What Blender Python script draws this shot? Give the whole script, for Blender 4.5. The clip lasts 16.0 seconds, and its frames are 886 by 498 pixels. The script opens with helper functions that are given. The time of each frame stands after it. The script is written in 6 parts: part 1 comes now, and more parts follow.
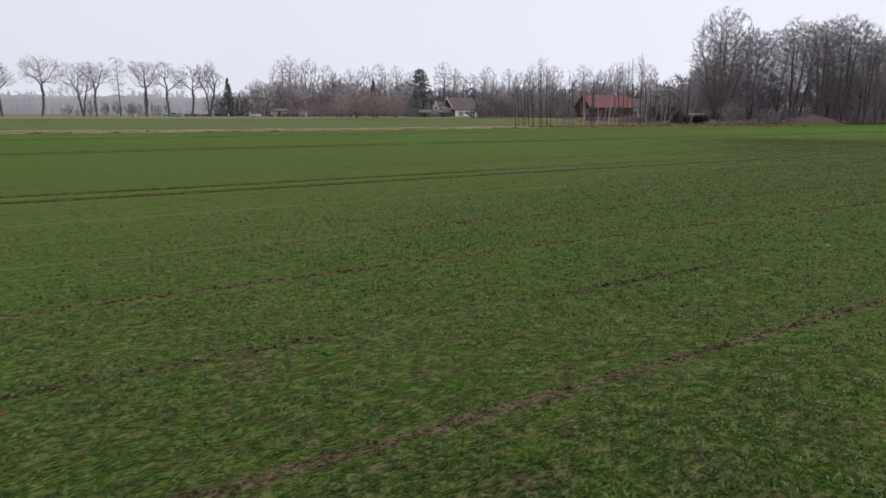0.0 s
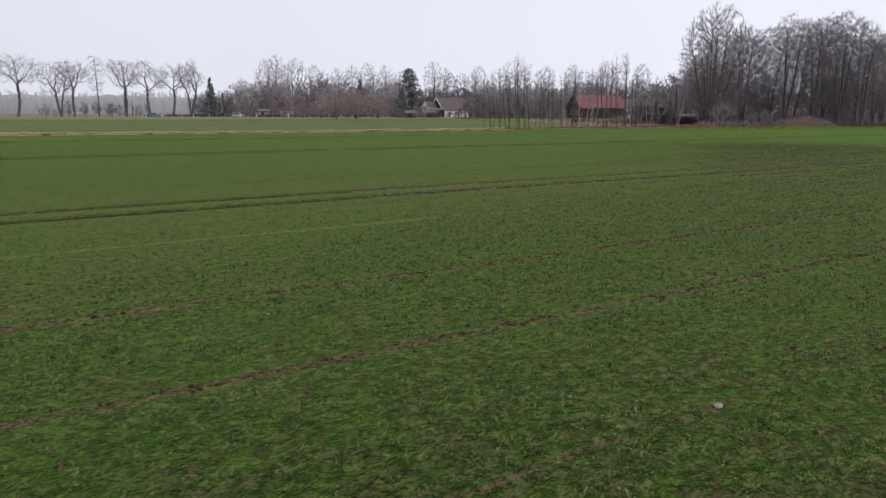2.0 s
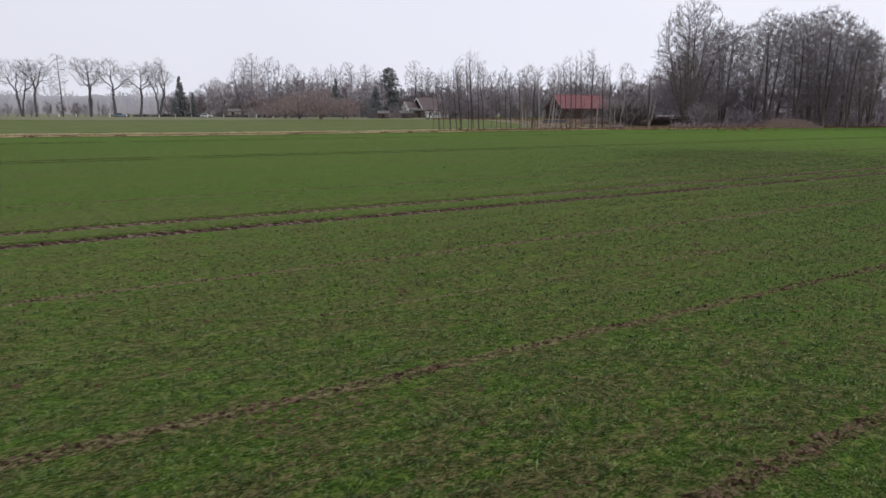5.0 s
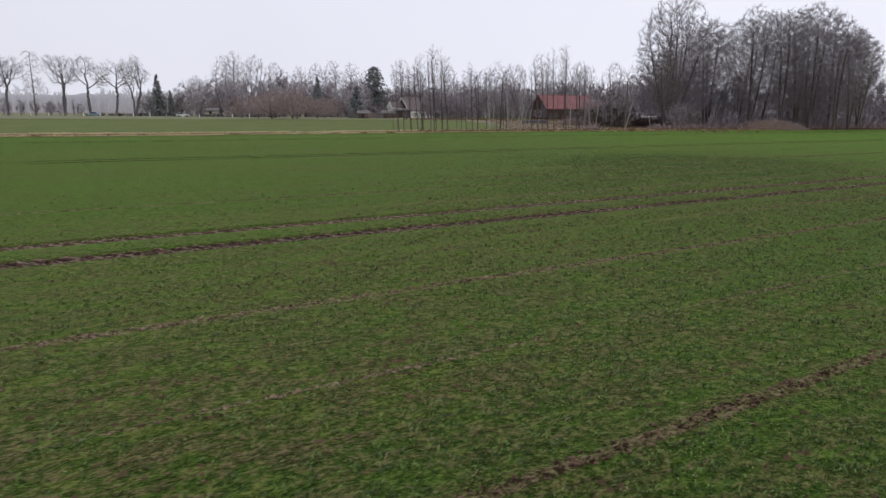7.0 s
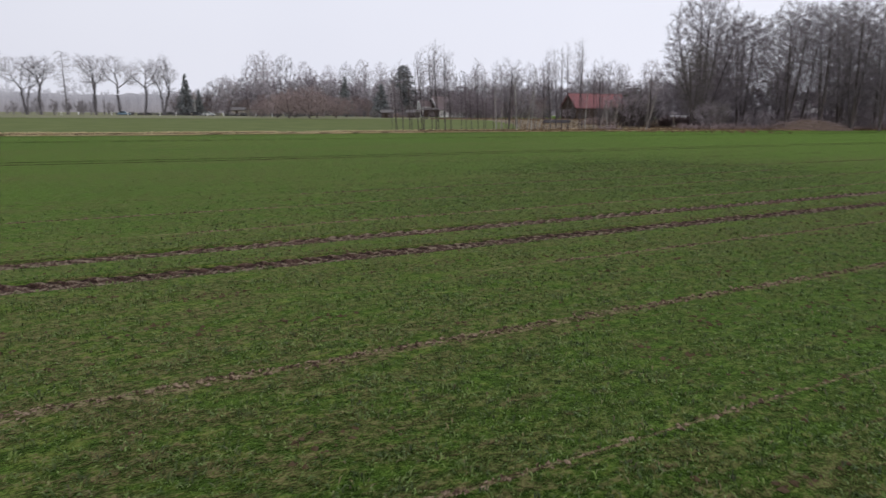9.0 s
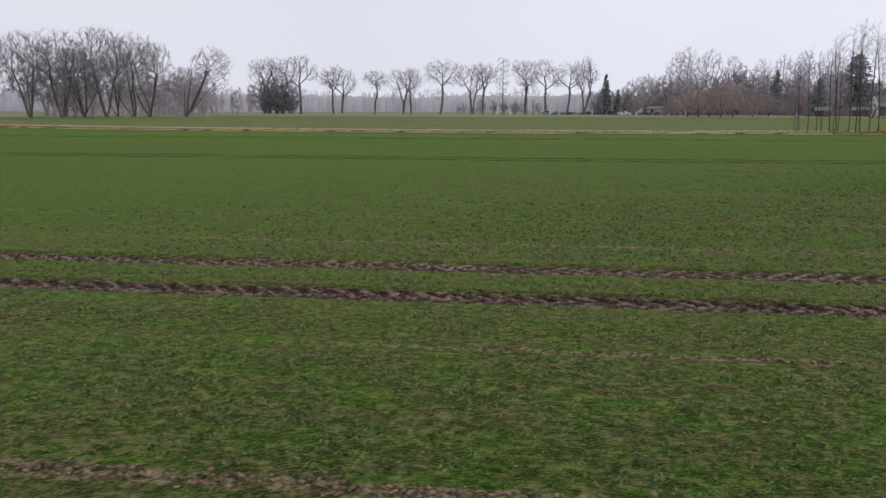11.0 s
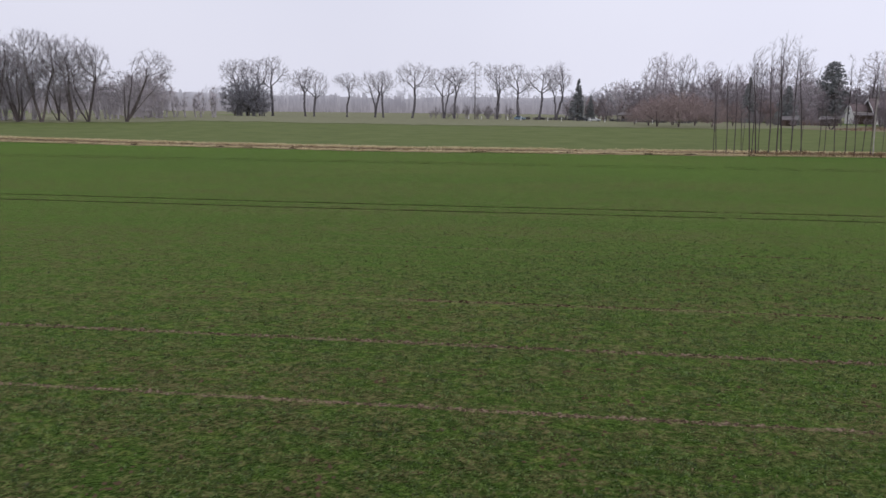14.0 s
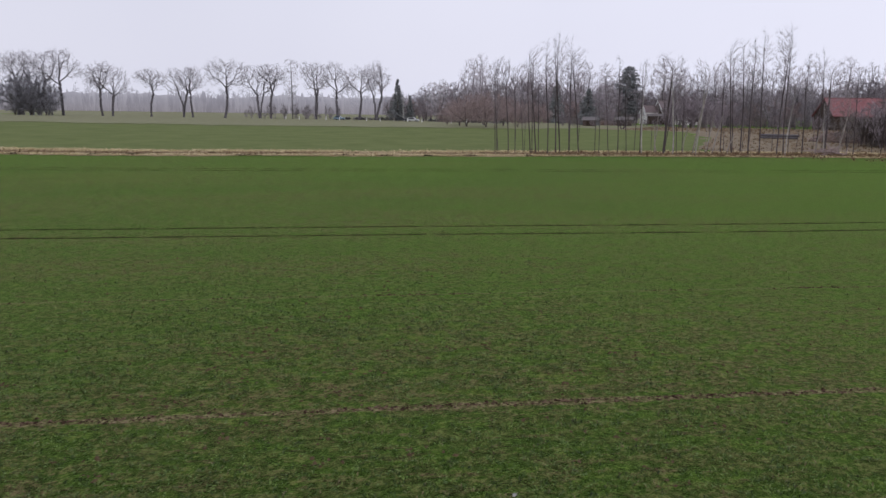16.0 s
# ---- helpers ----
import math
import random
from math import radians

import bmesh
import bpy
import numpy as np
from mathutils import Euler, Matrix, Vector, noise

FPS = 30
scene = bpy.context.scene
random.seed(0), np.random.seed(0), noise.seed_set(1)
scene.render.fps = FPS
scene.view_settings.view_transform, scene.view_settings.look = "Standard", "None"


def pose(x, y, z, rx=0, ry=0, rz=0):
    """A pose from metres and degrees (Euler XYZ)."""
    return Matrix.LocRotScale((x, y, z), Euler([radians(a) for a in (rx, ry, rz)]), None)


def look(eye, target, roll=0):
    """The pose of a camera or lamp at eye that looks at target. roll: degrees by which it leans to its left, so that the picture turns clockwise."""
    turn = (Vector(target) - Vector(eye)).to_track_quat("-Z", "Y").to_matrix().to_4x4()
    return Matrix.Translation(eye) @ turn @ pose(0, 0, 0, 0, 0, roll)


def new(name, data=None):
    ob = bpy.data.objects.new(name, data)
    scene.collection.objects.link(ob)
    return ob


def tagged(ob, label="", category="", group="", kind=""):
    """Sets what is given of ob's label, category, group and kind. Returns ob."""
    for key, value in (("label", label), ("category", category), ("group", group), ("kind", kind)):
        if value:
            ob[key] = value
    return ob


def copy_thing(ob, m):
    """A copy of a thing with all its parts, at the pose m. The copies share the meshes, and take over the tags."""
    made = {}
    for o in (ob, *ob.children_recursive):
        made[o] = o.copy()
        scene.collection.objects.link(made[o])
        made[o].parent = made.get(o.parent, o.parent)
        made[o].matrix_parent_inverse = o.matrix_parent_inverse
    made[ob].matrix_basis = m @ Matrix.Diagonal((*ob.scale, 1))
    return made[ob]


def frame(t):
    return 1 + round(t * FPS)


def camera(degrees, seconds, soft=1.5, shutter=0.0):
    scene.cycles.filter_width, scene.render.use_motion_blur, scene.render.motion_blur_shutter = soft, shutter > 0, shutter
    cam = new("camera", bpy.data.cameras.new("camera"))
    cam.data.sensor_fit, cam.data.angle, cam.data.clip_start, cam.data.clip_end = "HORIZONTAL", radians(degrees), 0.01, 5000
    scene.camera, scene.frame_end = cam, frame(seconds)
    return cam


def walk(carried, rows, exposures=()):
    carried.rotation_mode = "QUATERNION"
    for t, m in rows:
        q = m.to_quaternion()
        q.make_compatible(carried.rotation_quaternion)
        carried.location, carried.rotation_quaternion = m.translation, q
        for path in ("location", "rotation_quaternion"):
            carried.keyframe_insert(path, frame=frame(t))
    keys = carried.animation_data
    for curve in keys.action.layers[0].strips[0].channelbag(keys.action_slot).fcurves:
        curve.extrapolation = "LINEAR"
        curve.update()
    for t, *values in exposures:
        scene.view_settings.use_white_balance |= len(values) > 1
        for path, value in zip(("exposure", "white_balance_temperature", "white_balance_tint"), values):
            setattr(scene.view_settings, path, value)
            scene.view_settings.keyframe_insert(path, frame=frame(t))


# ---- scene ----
cam = camera(66.74, 16.0, soft=1.5, shutter=0.15)
# seconds, eye in metres, yaw, pitch, roll in degrees
PATH = [
    (0, -0.04, 0.06, 2.391, 0.00, -11.41, 0.08),
    (0.5, 1.14, 1.85, 2.402, 0.02, -11.41, 0.08),
    (1, 2.20, 3.38, 2.459, -0.00, -11.41, 0.09),
    (1.5, 3.38, 5.04, 2.479, -0.02, -11.41, 0.11),
    (2, 4.56, 6.64, 2.501, -0.07, -11.39, 0.14),
    (2.5, 5.81, 8.17, 2.504, -0.10, -11.38, 0.16),
    (3, 7.06, 9.65, 2.513, -0.13, -11.37, 0.20),
    (3.5, 8.37, 11.16, 2.519, -0.16, -11.36, 0.20),
    (4, 9.72, 12.68, 2.510, -0.17, -11.36, 0.18),
    (6.5, 16.41, 20.24, 2.446, -0.44, -11.31, 0.35),
    (7, 17.74, 21.65, 2.437, -0.47, -11.31, 0.42),
    (7.5, 19.13, 23.11, 2.434, -0.48, -11.30, 0.45),
    (8, 20.48, 24.51, 2.437, -0.50, -11.31, 0.45),
    (8.5, 21.83, 25.95, 2.420, -0.51, -11.33, 0.47),
    (8.7, 22.36, 26.53, 2.410, -0.51, -11.34, 0.46),
    (8.8, 22.62, 26.82, 2.405, -0.41, -11.35, 0.46),
    (8.9, 22.89, 27.11, 2.399, 0.64, -11.36, 0.45),
    (9, 23.15, 27.40, 2.394, 3.05, -11.37, 0.44),
    (9.5, 24.53, 28.77, 2.390, 15.09, -11.44, 0.29),
    (10, 25.88, 30.19, 2.387, 27.33, -11.51, 0.10),
    (10.2, 26.30, 30.67, 2.387, 31.35, -11.53, 0.03),
    (10.4, 26.75, 31.28, 2.379, 34.81, -11.54, 0.05),
    (10.6, 27.20, 31.90, 2.369, 37.03, -11.56, 0.06),
    (10.8, 27.66, 32.51, 2.358, 38.07, -11.58, 0.07),
    (11.1, 28.34, 33.44, 2.341, 38.28, -11.60, 0.10),
    (12.3, 31.05, 37.18, 2.304, 38.28, -11.70, 0.21),
    (12.5, 31.31, 37.99, 2.385, 38.23, -11.69, 0.25),
    (13, 31.98, 39.92, 3.017, 38.18, -11.68, 0.38),
    (13.5, 32.69, 41.73, 3.777, 38.13, -11.66, 0.48),
    (14, 33.37, 43.57, 4.006, 37.99, -11.60, 0.60),
    (14.1, 33.50, 43.97, 4.016, 37.20, -11.58, 0.63),
    (14.2, 33.63, 44.38, 4.006, 35.57, -11.56, 0.67),
    (14.3, 33.75, 44.80, 3.985, 33.15, -11.53, 0.71),
    (14.4, 33.88, 45.21, 3.961, 30.74, -11.51, 0.75),
    (14.5, 33.99, 45.62, 3.944, 28.47, -11.49, 0.77),
    (14.6, 34.10, 46.02, 3.930, 26.70, -11.47, 0.79),
    (14.7, 34.20, 46.43, 3.918, 25.41, -11.45, 0.80),
    (14.8, 34.31, 46.83, 3.906, 24.62, -11.44, 0.80),
    (14.9, 34.42, 47.23, 3.897, 24.40, -11.43, 0.80),
    (15, 34.53, 47.62, 3.890, 24.35, -11.42, 0.81),
    (15.5, 35.15, 49.56, 3.895, 24.35, -11.41, 0.82),
    (16, 35.68, 51.18, 3.956, 24.28, -11.41, 0.82),
]
walk(cam, [(t, pose(x, y, z, 90 + pitch, 0, yaw) @ pose(0, 0, 0, 0, 0, roll)) for t, x, y, z, yaw, pitch, roll in PATH],
     [(0.0, 0.0, 6500, 10), (10.0, 0.0, 6500, 10), (12.4, 0.03, 6380, 13), (16.0, -0.04, 6350, 14)])

# ---- light ----
# Overcast winter day: an even, bright cloud cover with a weak, very soft sun behind it.
world = bpy.data.worlds.new("overcast_sky")
scene.world = world
world.use_nodes = True
wt = world.node_tree
wt.nodes.clear()
w_out = wt.nodes.new("ShaderNodeOutputWorld")
w_bg = wt.nodes.new("ShaderNodeBackground")
w_sky = wt.nodes.new("ShaderNodeTexSky")
w_sky.sky_type = "NISHITA"
w_sky.sun_disc = False
w_sky.sun_elevation = radians(24)
w_sky.sun_rotation = radians(150)
w_sky.air_density = 1.0
w_sky.dust_density = 8.0
w_gain = wt.nodes.new("ShaderNodeVectorMath")
w_gain.operation = "SCALE"
w_gain.inputs["Scale"].default_value = 0.10
w_mix = wt.nodes.new("ShaderNodeMix")
w_mix.data_type = "RGBA"
w_mix.inputs[0].default_value = 0.94
w_cloud = wt.nodes.new("ShaderNodeTexNoise")
w_cloud.inputs["Scale"].default_value = 2.2
w_cloud.inputs["Detail"].default_value = 3.0
w_ramp = wt.nodes.new("ShaderNodeValToRGB")
w_ramp.color_ramp.elements[0].position = 0.3
w_ramp.color_ramp.elements[0].color = (0.80, 0.815, 0.92, 1)
w_ramp.color_ramp.elements[1].position = 0.75
w_ramp.color_ramp.elements[1].color = (0.86, 0.872, 0.965, 1)
wt.links.new(w_sky.outputs[0], w_gain.inputs[0])
wt.links.new(w_gain.outputs[0], w_mix.inputs[6])
wt.links.new(w_cloud.outputs["Fac"], w_ramp.inputs[0])
w_way = wt.nodes.new("ShaderNodeTexCoord")
w_side = wt.nodes.new("ShaderNodeVectorMath")
w_side.operation = "DOT_PRODUCT"
w_side.inputs[1].default_value = (0.78, 0.60, 0.18)
w_glow = wt.nodes.new("ShaderNodeMapRange")  # the cloud is thinner and brighter towards one side
w_glow.inputs["From Min"].default_value = -0.1
w_glow.inputs["From Max"].default_value = 1.0
w_glow.inputs["To Min"].default_value = 0.93
w_glow.inputs["To Max"].default_value = 1.12
w_lit = wt.nodes.new("ShaderNodeVectorMath")
w_lit.operation = "SCALE"
wt.links.new(w_way.outputs["Generated"], w_side.inputs[0])
wt.links.new(w_side.outputs["Value"], w_glow.inputs["Value"])
wt.links.new(w_ramp.outputs[0], w_lit.inputs[0])
wt.links.new(w_glow.outputs["Result"], w_lit.inputs["Scale"])
wt.links.new(w_lit.outputs[0], w_mix.inputs[7])
wt.links.new(w_mix.outputs[2], w_bg.inputs["Color"])
w_bg.inputs["Strength"].default_value = 1.0
wt.links.new(w_bg.outputs[0], w_out.inputs[0])

sun_data = bpy.data.lights.new("sun", "SUN")
sun_data.energy = 0.5
sun_data.angle = radians(40)
sun_data.color = (1.0, 0.96, 0.9)
sun = new("sun", sun_data)
sun.matrix_world = look((0, 0, 60), (-20, 35, 30))

# ---- materials ----


def material(name, rough=0.9, spec=0.2):
    m = bpy.data.materials.new(name)
    m.use_nodes = True
    b = m.node_tree.nodes["Principled BSDF"]
    b.inputs["Roughness"].default_value = rough
    b.inputs["Specular IOR Level"].default_value = spec
    return m, m.node_tree, b


def coords(nt, scale=(1, 1, 1), turn=0.0, kind="Object"):
    c = nt.nodes.new("ShaderNodeTexCoord")
    mp = nt.nodes.new("ShaderNodeMapping")
    mp.inputs["Scale"].default_value = scale
    mp.inputs["Rotation"].default_value = (0, 0, turn)
    nt.links.new(c.outputs[kind], mp.inputs[0])
    return mp.outputs[0]


def noise_tex(nt, vec, scale, detail=3.0, rough=0.55):
    n = nt.nodes.new("ShaderNodeTexNoise")
    n.inputs["Scale"].default_value = scale
    n.inputs["Detail"].default_value = detail
    n.inputs["Roughness"].default_value = rough
    nt.links.new(vec, n.inputs["Vector"])
    return n.outputs["Fac"]


def ramp(nt, fac, stops):
    r = nt.nodes.new("ShaderNodeValToRGB")
    els = r.color_ramp.elements
    while len(els) < len(stops):
        els.new(0.5)
    for e, (p, c) in zip(els, stops):
        e.position = p
        e.color = (*c, 1)
    nt.links.new(fac, r.inputs[0])
    return r.outputs[0]


def mix(nt, fac, a, b, blend="MIX"):
    n = nt.nodes.new("ShaderNodeMix")
    n.data_type = "RGBA"
    n.blend_type = blend
    for sock, val in ((n.inputs[0], fac), (n.inputs[6], a), (n.inputs[7], b)):
        if isinstance(val, (int, float)):
            sock.default_value = val
        elif isinstance(val, tuple):
            sock.default_value = (*val, 1)
        else:
            nt.links.new(val, sock)
    return n.outputs[2]


def bump(nt, b, height, strength=0.4, distance=0.05):
    n = nt.nodes.new("ShaderNodeBump")
    n.inputs["Strength"].default_value = strength
    n.inputs["Distance"].default_value = distance
    nt.links.new(height, n.inputs["Height"])
    nt.links.new(n.outputs[0], b.inputs["Normal"])


def grained(name, dark, light, scale=4.0, stretch=(1, 1, 1), rough=0.9, spec=0.2, relief=0.4, depth=0.03, vary=0.0, metal=0.0):
    """Two-scale noise between two colours, with relief, and a little variation from object to object."""
    m, nt, b = material(name, rough, spec)
    vec = coords(nt, stretch)
    fine = noise_tex(nt, vec, scale * 5, 4)
    broad = noise_tex(nt, vec, scale * 0.7, 3)
    col = mix(nt, fine, dark, light)
    col = mix(nt, 0.5, col, ramp(nt, broad, [(0.3, dark), (0.7, light)]))
    if vary:
        info = nt.nodes.new("ShaderNodeObjectInfo")
        col = mix(nt, vary, col, ramp(nt, info.outputs["Random"], [(0.0, dark), (1.0, light)]))
    nt.links.new(col, b.inputs["Base Color"])
    b.inputs["Metallic"].default_value = metal
    if relief:
        bump(nt, b, fine, relief, depth)
    return m


# bare lines between drill passes: place across the rows, half width, how unbroken, stretch along the rows
LINES = ((4.16, 0.10, 0.75, -10, 22), (6.6, 0.05, 0.0, -5, 20), (9.33, 0.10, 0.75, -4, 34), (12.25, 0.09, 0.6, 6, 46), (14.47, 0.036, -0.1, 14, 44), (17.12, 0.09, 0.8, 16, 56),
         (19.76, 0.065, 0.7, 41, 66), (25.11, 0.085, 0.85, 36, 66), (27.9, 0.05, 0.8, 12, 78), (30.45, 0.06, 0.6, 40, 62), (33.12, 0.08, 0.7, 49, 92), (38.9, 0.045, -0.1, 46, 84))
DRILL = tuple(r[0] for r in LINES)
ROW = radians(31.85)  # the drill rows and the tramlines run this way


def row_coords(nt, stretch):
    """Places turned so that x runs along the drill rows, then drawn out by the given shares."""
    mp = nt.nodes.new("ShaderNodeMapping")
    mp.inputs["Scale"].default_value = stretch
    nt.links.new(coords(nt, (1, 1, 1), -ROW), mp.inputs[0])
    return mp.outputs[0]


def calc(nt, op, p, q=0.0, r=0.0):
    n = nt.nodes.new("ShaderNodeMath")
    n.operation = op
    for sock, val in zip(n.inputs, (p, q, r)):
        if isinstance(val, (int, float)):
            sock.default_value = val
        else:
            nt.links.new(val, sock)
    return n.outputs[0]


def worn_band(nt):
    """Share of thin, yellowed crop beside the tractor's tracks, across the rows."""
    sep = nt.nodes.new("ShaderNodeSeparateXYZ")
    nt.links.new(row_coords(nt, (1, 1, 1)), sep.inputs[0])
    off = calc(nt, "ABSOLUTE", calc(nt, "SUBTRACT", sep.outputs[1], 20.0))
    return ramp(nt, calc(nt, "MULTIPLY", off, 0.1), [(0.35, (1, 1, 1)), (0.75, (0, 0, 0))])


def poor_stand(nt):
    """Share of poorly grown crop: high in the low, wet middle of the field, small in the well-grown rest of it."""
    near = nt.nodes.new("ShaderNodeVectorMath")
    near.operation = "DISTANCE"
    near.inputs[1].default_value = (24.0, 44.0, 0.0)
    nt.links.new(coords(nt), near.inputs[0])
    wobble = calc(nt, "MULTIPLY", noise_tex(nt, coords(nt), 0.06, 3), 0.5)
    return ramp(nt, calc(nt, "ADD", calc(nt, "MULTIPLY", near.outputs["Value"], 0.01), wobble), [(0.55, (1, 1, 1)), (0.95, (0.12, 0.12, 0.12))])


def line_soil(nt):
    """Share of bare soil beside the lines between drill passes, broken up along them."""
    sep = nt.nodes.new("ShaderNodeSeparateXYZ")
    nt.links.new(row_coords(nt, (1, 1, 1)), sep.inputs[0])
    off = 9.0
    for c, half, keep, u0, u1 in LINES:
        this = calc(nt, "MULTIPLY", calc(nt, "ABSOLUTE", calc(nt, "SUBTRACT", sep.outputs[1], c)), 1.0 / (half * (0.45 + 0.5 * max(keep, 0.0))))
        if c > 19:  # these fade out at both ends
            past = calc(nt, "SUBTRACT", calc(nt, "ABSOLUTE", calc(nt, "SUBTRACT", sep.outputs[0], (u0 + u1) / 2)), (u1 - u0) / 2)
            this = calc(nt, "MULTIPLY_ADD", calc(nt, "MAXIMUM", past, 0.0), 0.5, this)
        off = calc(nt, "MINIMUM", off, this)
    rag = calc(nt, "MULTIPLY", noise_tex(nt, row_coords(nt, (0.6, 1, 1)), 7.0, 4, 0.7), 2.4)
    stretch = calc(nt, "MULTIPLY", noise_tex(nt, row_coords(nt, (1, 0.4, 1)), 0.5, 2, 0.5), 2.0)
    return ramp(nt, calc(nt, "MULTIPLY", calc(nt, "ADD", off, calc(nt, "ADD", rag, stretch)), 0.2), [(0.61, (1, 1, 1)), (0.73, (0, 0, 0))])


def crop_material():
    """Young winter cereal seen from above: leaves, with brown soil between the rows and in thin places."""
    m, nt, b = material("young_cereal_field", 0.95, 0.03)
    fine = noise_tex(nt, row_coords(nt, (0.9, 1, 1)), 40.0, 2, 0.6)
    leaf = calc(nt, "MULTIPLY_ADD", calc(nt, "SUBTRACT", fine, 0.5), 0.6, noise_tex(nt, row_coords(nt, (0.8, 1, 1)), 13.0, 4, 0.75))
    tuft = noise_tex(nt, row_coords(nt, (0.75, 1, 1)), 6.0, 3, 0.65)
    clump = noise_tex(nt, row_coords(nt, (0.6, 1, 1)), 2.4, 5, 0.68)
    patch = noise_tex(nt, row_coords(nt, (0.25, 1, 1)), 0.22, 4, 0.6)
    broad = noise_tex(nt, coords(nt), 0.03, 2, 0.5)
    band = worn_band(nt)
    # The darkest stops draw gaps between leaves on the flat ground.
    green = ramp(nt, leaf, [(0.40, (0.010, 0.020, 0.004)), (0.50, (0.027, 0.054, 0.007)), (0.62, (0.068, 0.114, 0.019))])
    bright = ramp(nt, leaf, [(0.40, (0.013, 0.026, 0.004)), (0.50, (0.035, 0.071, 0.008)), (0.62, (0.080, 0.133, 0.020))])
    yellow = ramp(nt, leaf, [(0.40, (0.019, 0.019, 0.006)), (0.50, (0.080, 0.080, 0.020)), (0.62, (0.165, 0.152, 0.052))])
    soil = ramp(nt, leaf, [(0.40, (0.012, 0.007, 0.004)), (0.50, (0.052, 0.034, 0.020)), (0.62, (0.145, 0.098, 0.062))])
    col = mix(nt, ramp(nt, broad, [(0.42, (0, 0, 0)), (0.60, (1, 1, 1))]), green, bright)
    col = mix(nt, ramp(nt, calc(nt, "MULTIPLY_ADD", calc(nt, "SUBTRACT", tuft, 0.5), 1.2, calc(nt, "MULTIPLY_ADD", band, 0.11, patch)), [(0.52, (0, 0, 0)), (0.72, (0.6, 0.6, 0.6))]), col, yellow)
    far_off = nt.nodes.new("ShaderNodeVectorMath")
    far_off.operation = "DISTANCE"
    far_off.inputs[1].default_value = (90.0, 80.0, 0.0)  # brighter, more even green around this corner
    nt.links.new(coords(nt), far_off.inputs[0])
    corner_green = ramp(nt, leaf, [(0.40, (0.028, 0.054, 0.007)), (0.50, (0.052, 0.094, 0.011)), (0.62, (0.090, 0.148, 0.022))])
    col = mix(nt, ramp(nt, calc(nt, "MULTIPLY_ADD", broad, 0.12, calc(nt, "MULTIPLY", far_off.outputs["Value"], 0.01)), [(0.38, (0.85, 0.85, 0.85)), (0.74, (0, 0, 0))]), col, corner_green)
    bare = ramp(nt, calc(nt, "MULTIPLY_ADD", calc(nt, "SUBTRACT", leaf, 0.5), 0.5, clump), [(0.465, (0, 0, 0)), (0.55, (0.9, 0.9, 0.9))])
    thin = ramp(nt, calc(nt, "MULTIPLY_ADD", band, 0.08, patch), [(0.38, (0.3, 0.3, 0.3)), (0.60, (1, 1, 1))])
    thin = mix(nt, 1.0, thin, poor_stand(nt), "MULTIPLY")
    col = mix(nt, mix(nt, 1.0, bare, thin, "MULTIPLY"), col, soil)
    missed = ramp(nt, noise_tex(nt, row_coords(nt, (0.22, 1, 1)), 7.0, 3, 0.6), [(0.56, (0, 0, 0)), (0.66, (0.85, 0.85, 0.85))])  # gaps along the rows
    col = mix(nt, mix(nt, 1.0, missed, poor_stand(nt), "MULTIPLY"), col, soil)
    crumbs = ramp(nt, leaf, [(0.40, (0.028, 0.016, 0.010)), (0.50, (0.090, 0.058, 0.036)), (0.60, (0.22, 0.160, 0.108))])
    # Multiplies the colour by noise: darker gaps, lighter tufts.
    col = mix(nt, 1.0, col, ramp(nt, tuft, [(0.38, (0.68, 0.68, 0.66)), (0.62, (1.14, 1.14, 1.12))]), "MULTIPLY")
    across = nt.nodes.new("ShaderNodeSeparateXYZ")
    nt.links.new(row_coords(nt, (1, 1, 1)), across.inputs[0])
    damp = ramp(nt, leaf, [(0.40, (0.016, 0.008, 0.005)), (0.50, (0.055, 0.033, 0.021)), (0.60, (0.140, 0.094, 0.064))])
    crumbs = mix(nt, ramp(nt, calc(nt, "MULTIPLY", across.outputs[1], 0.05), [(0.54, (0, 0, 0)), (0.68, (1, 1, 1))]), damp, crumbs)
    col = mix(nt, line_soil(nt), col, crumbs)
    nt.links.new(col, b.inputs["Base Color"])
    b.inputs["Sheen Weight"].default_value = 0.42
    b.inputs["Sheen Roughness"].default_value = 0.32
    b.inputs["Sheen Tint"].default_value = (0.37, 0.63, 0.14, 1)
    bump(nt, b, leaf, 0.8, 0.04)
    return m


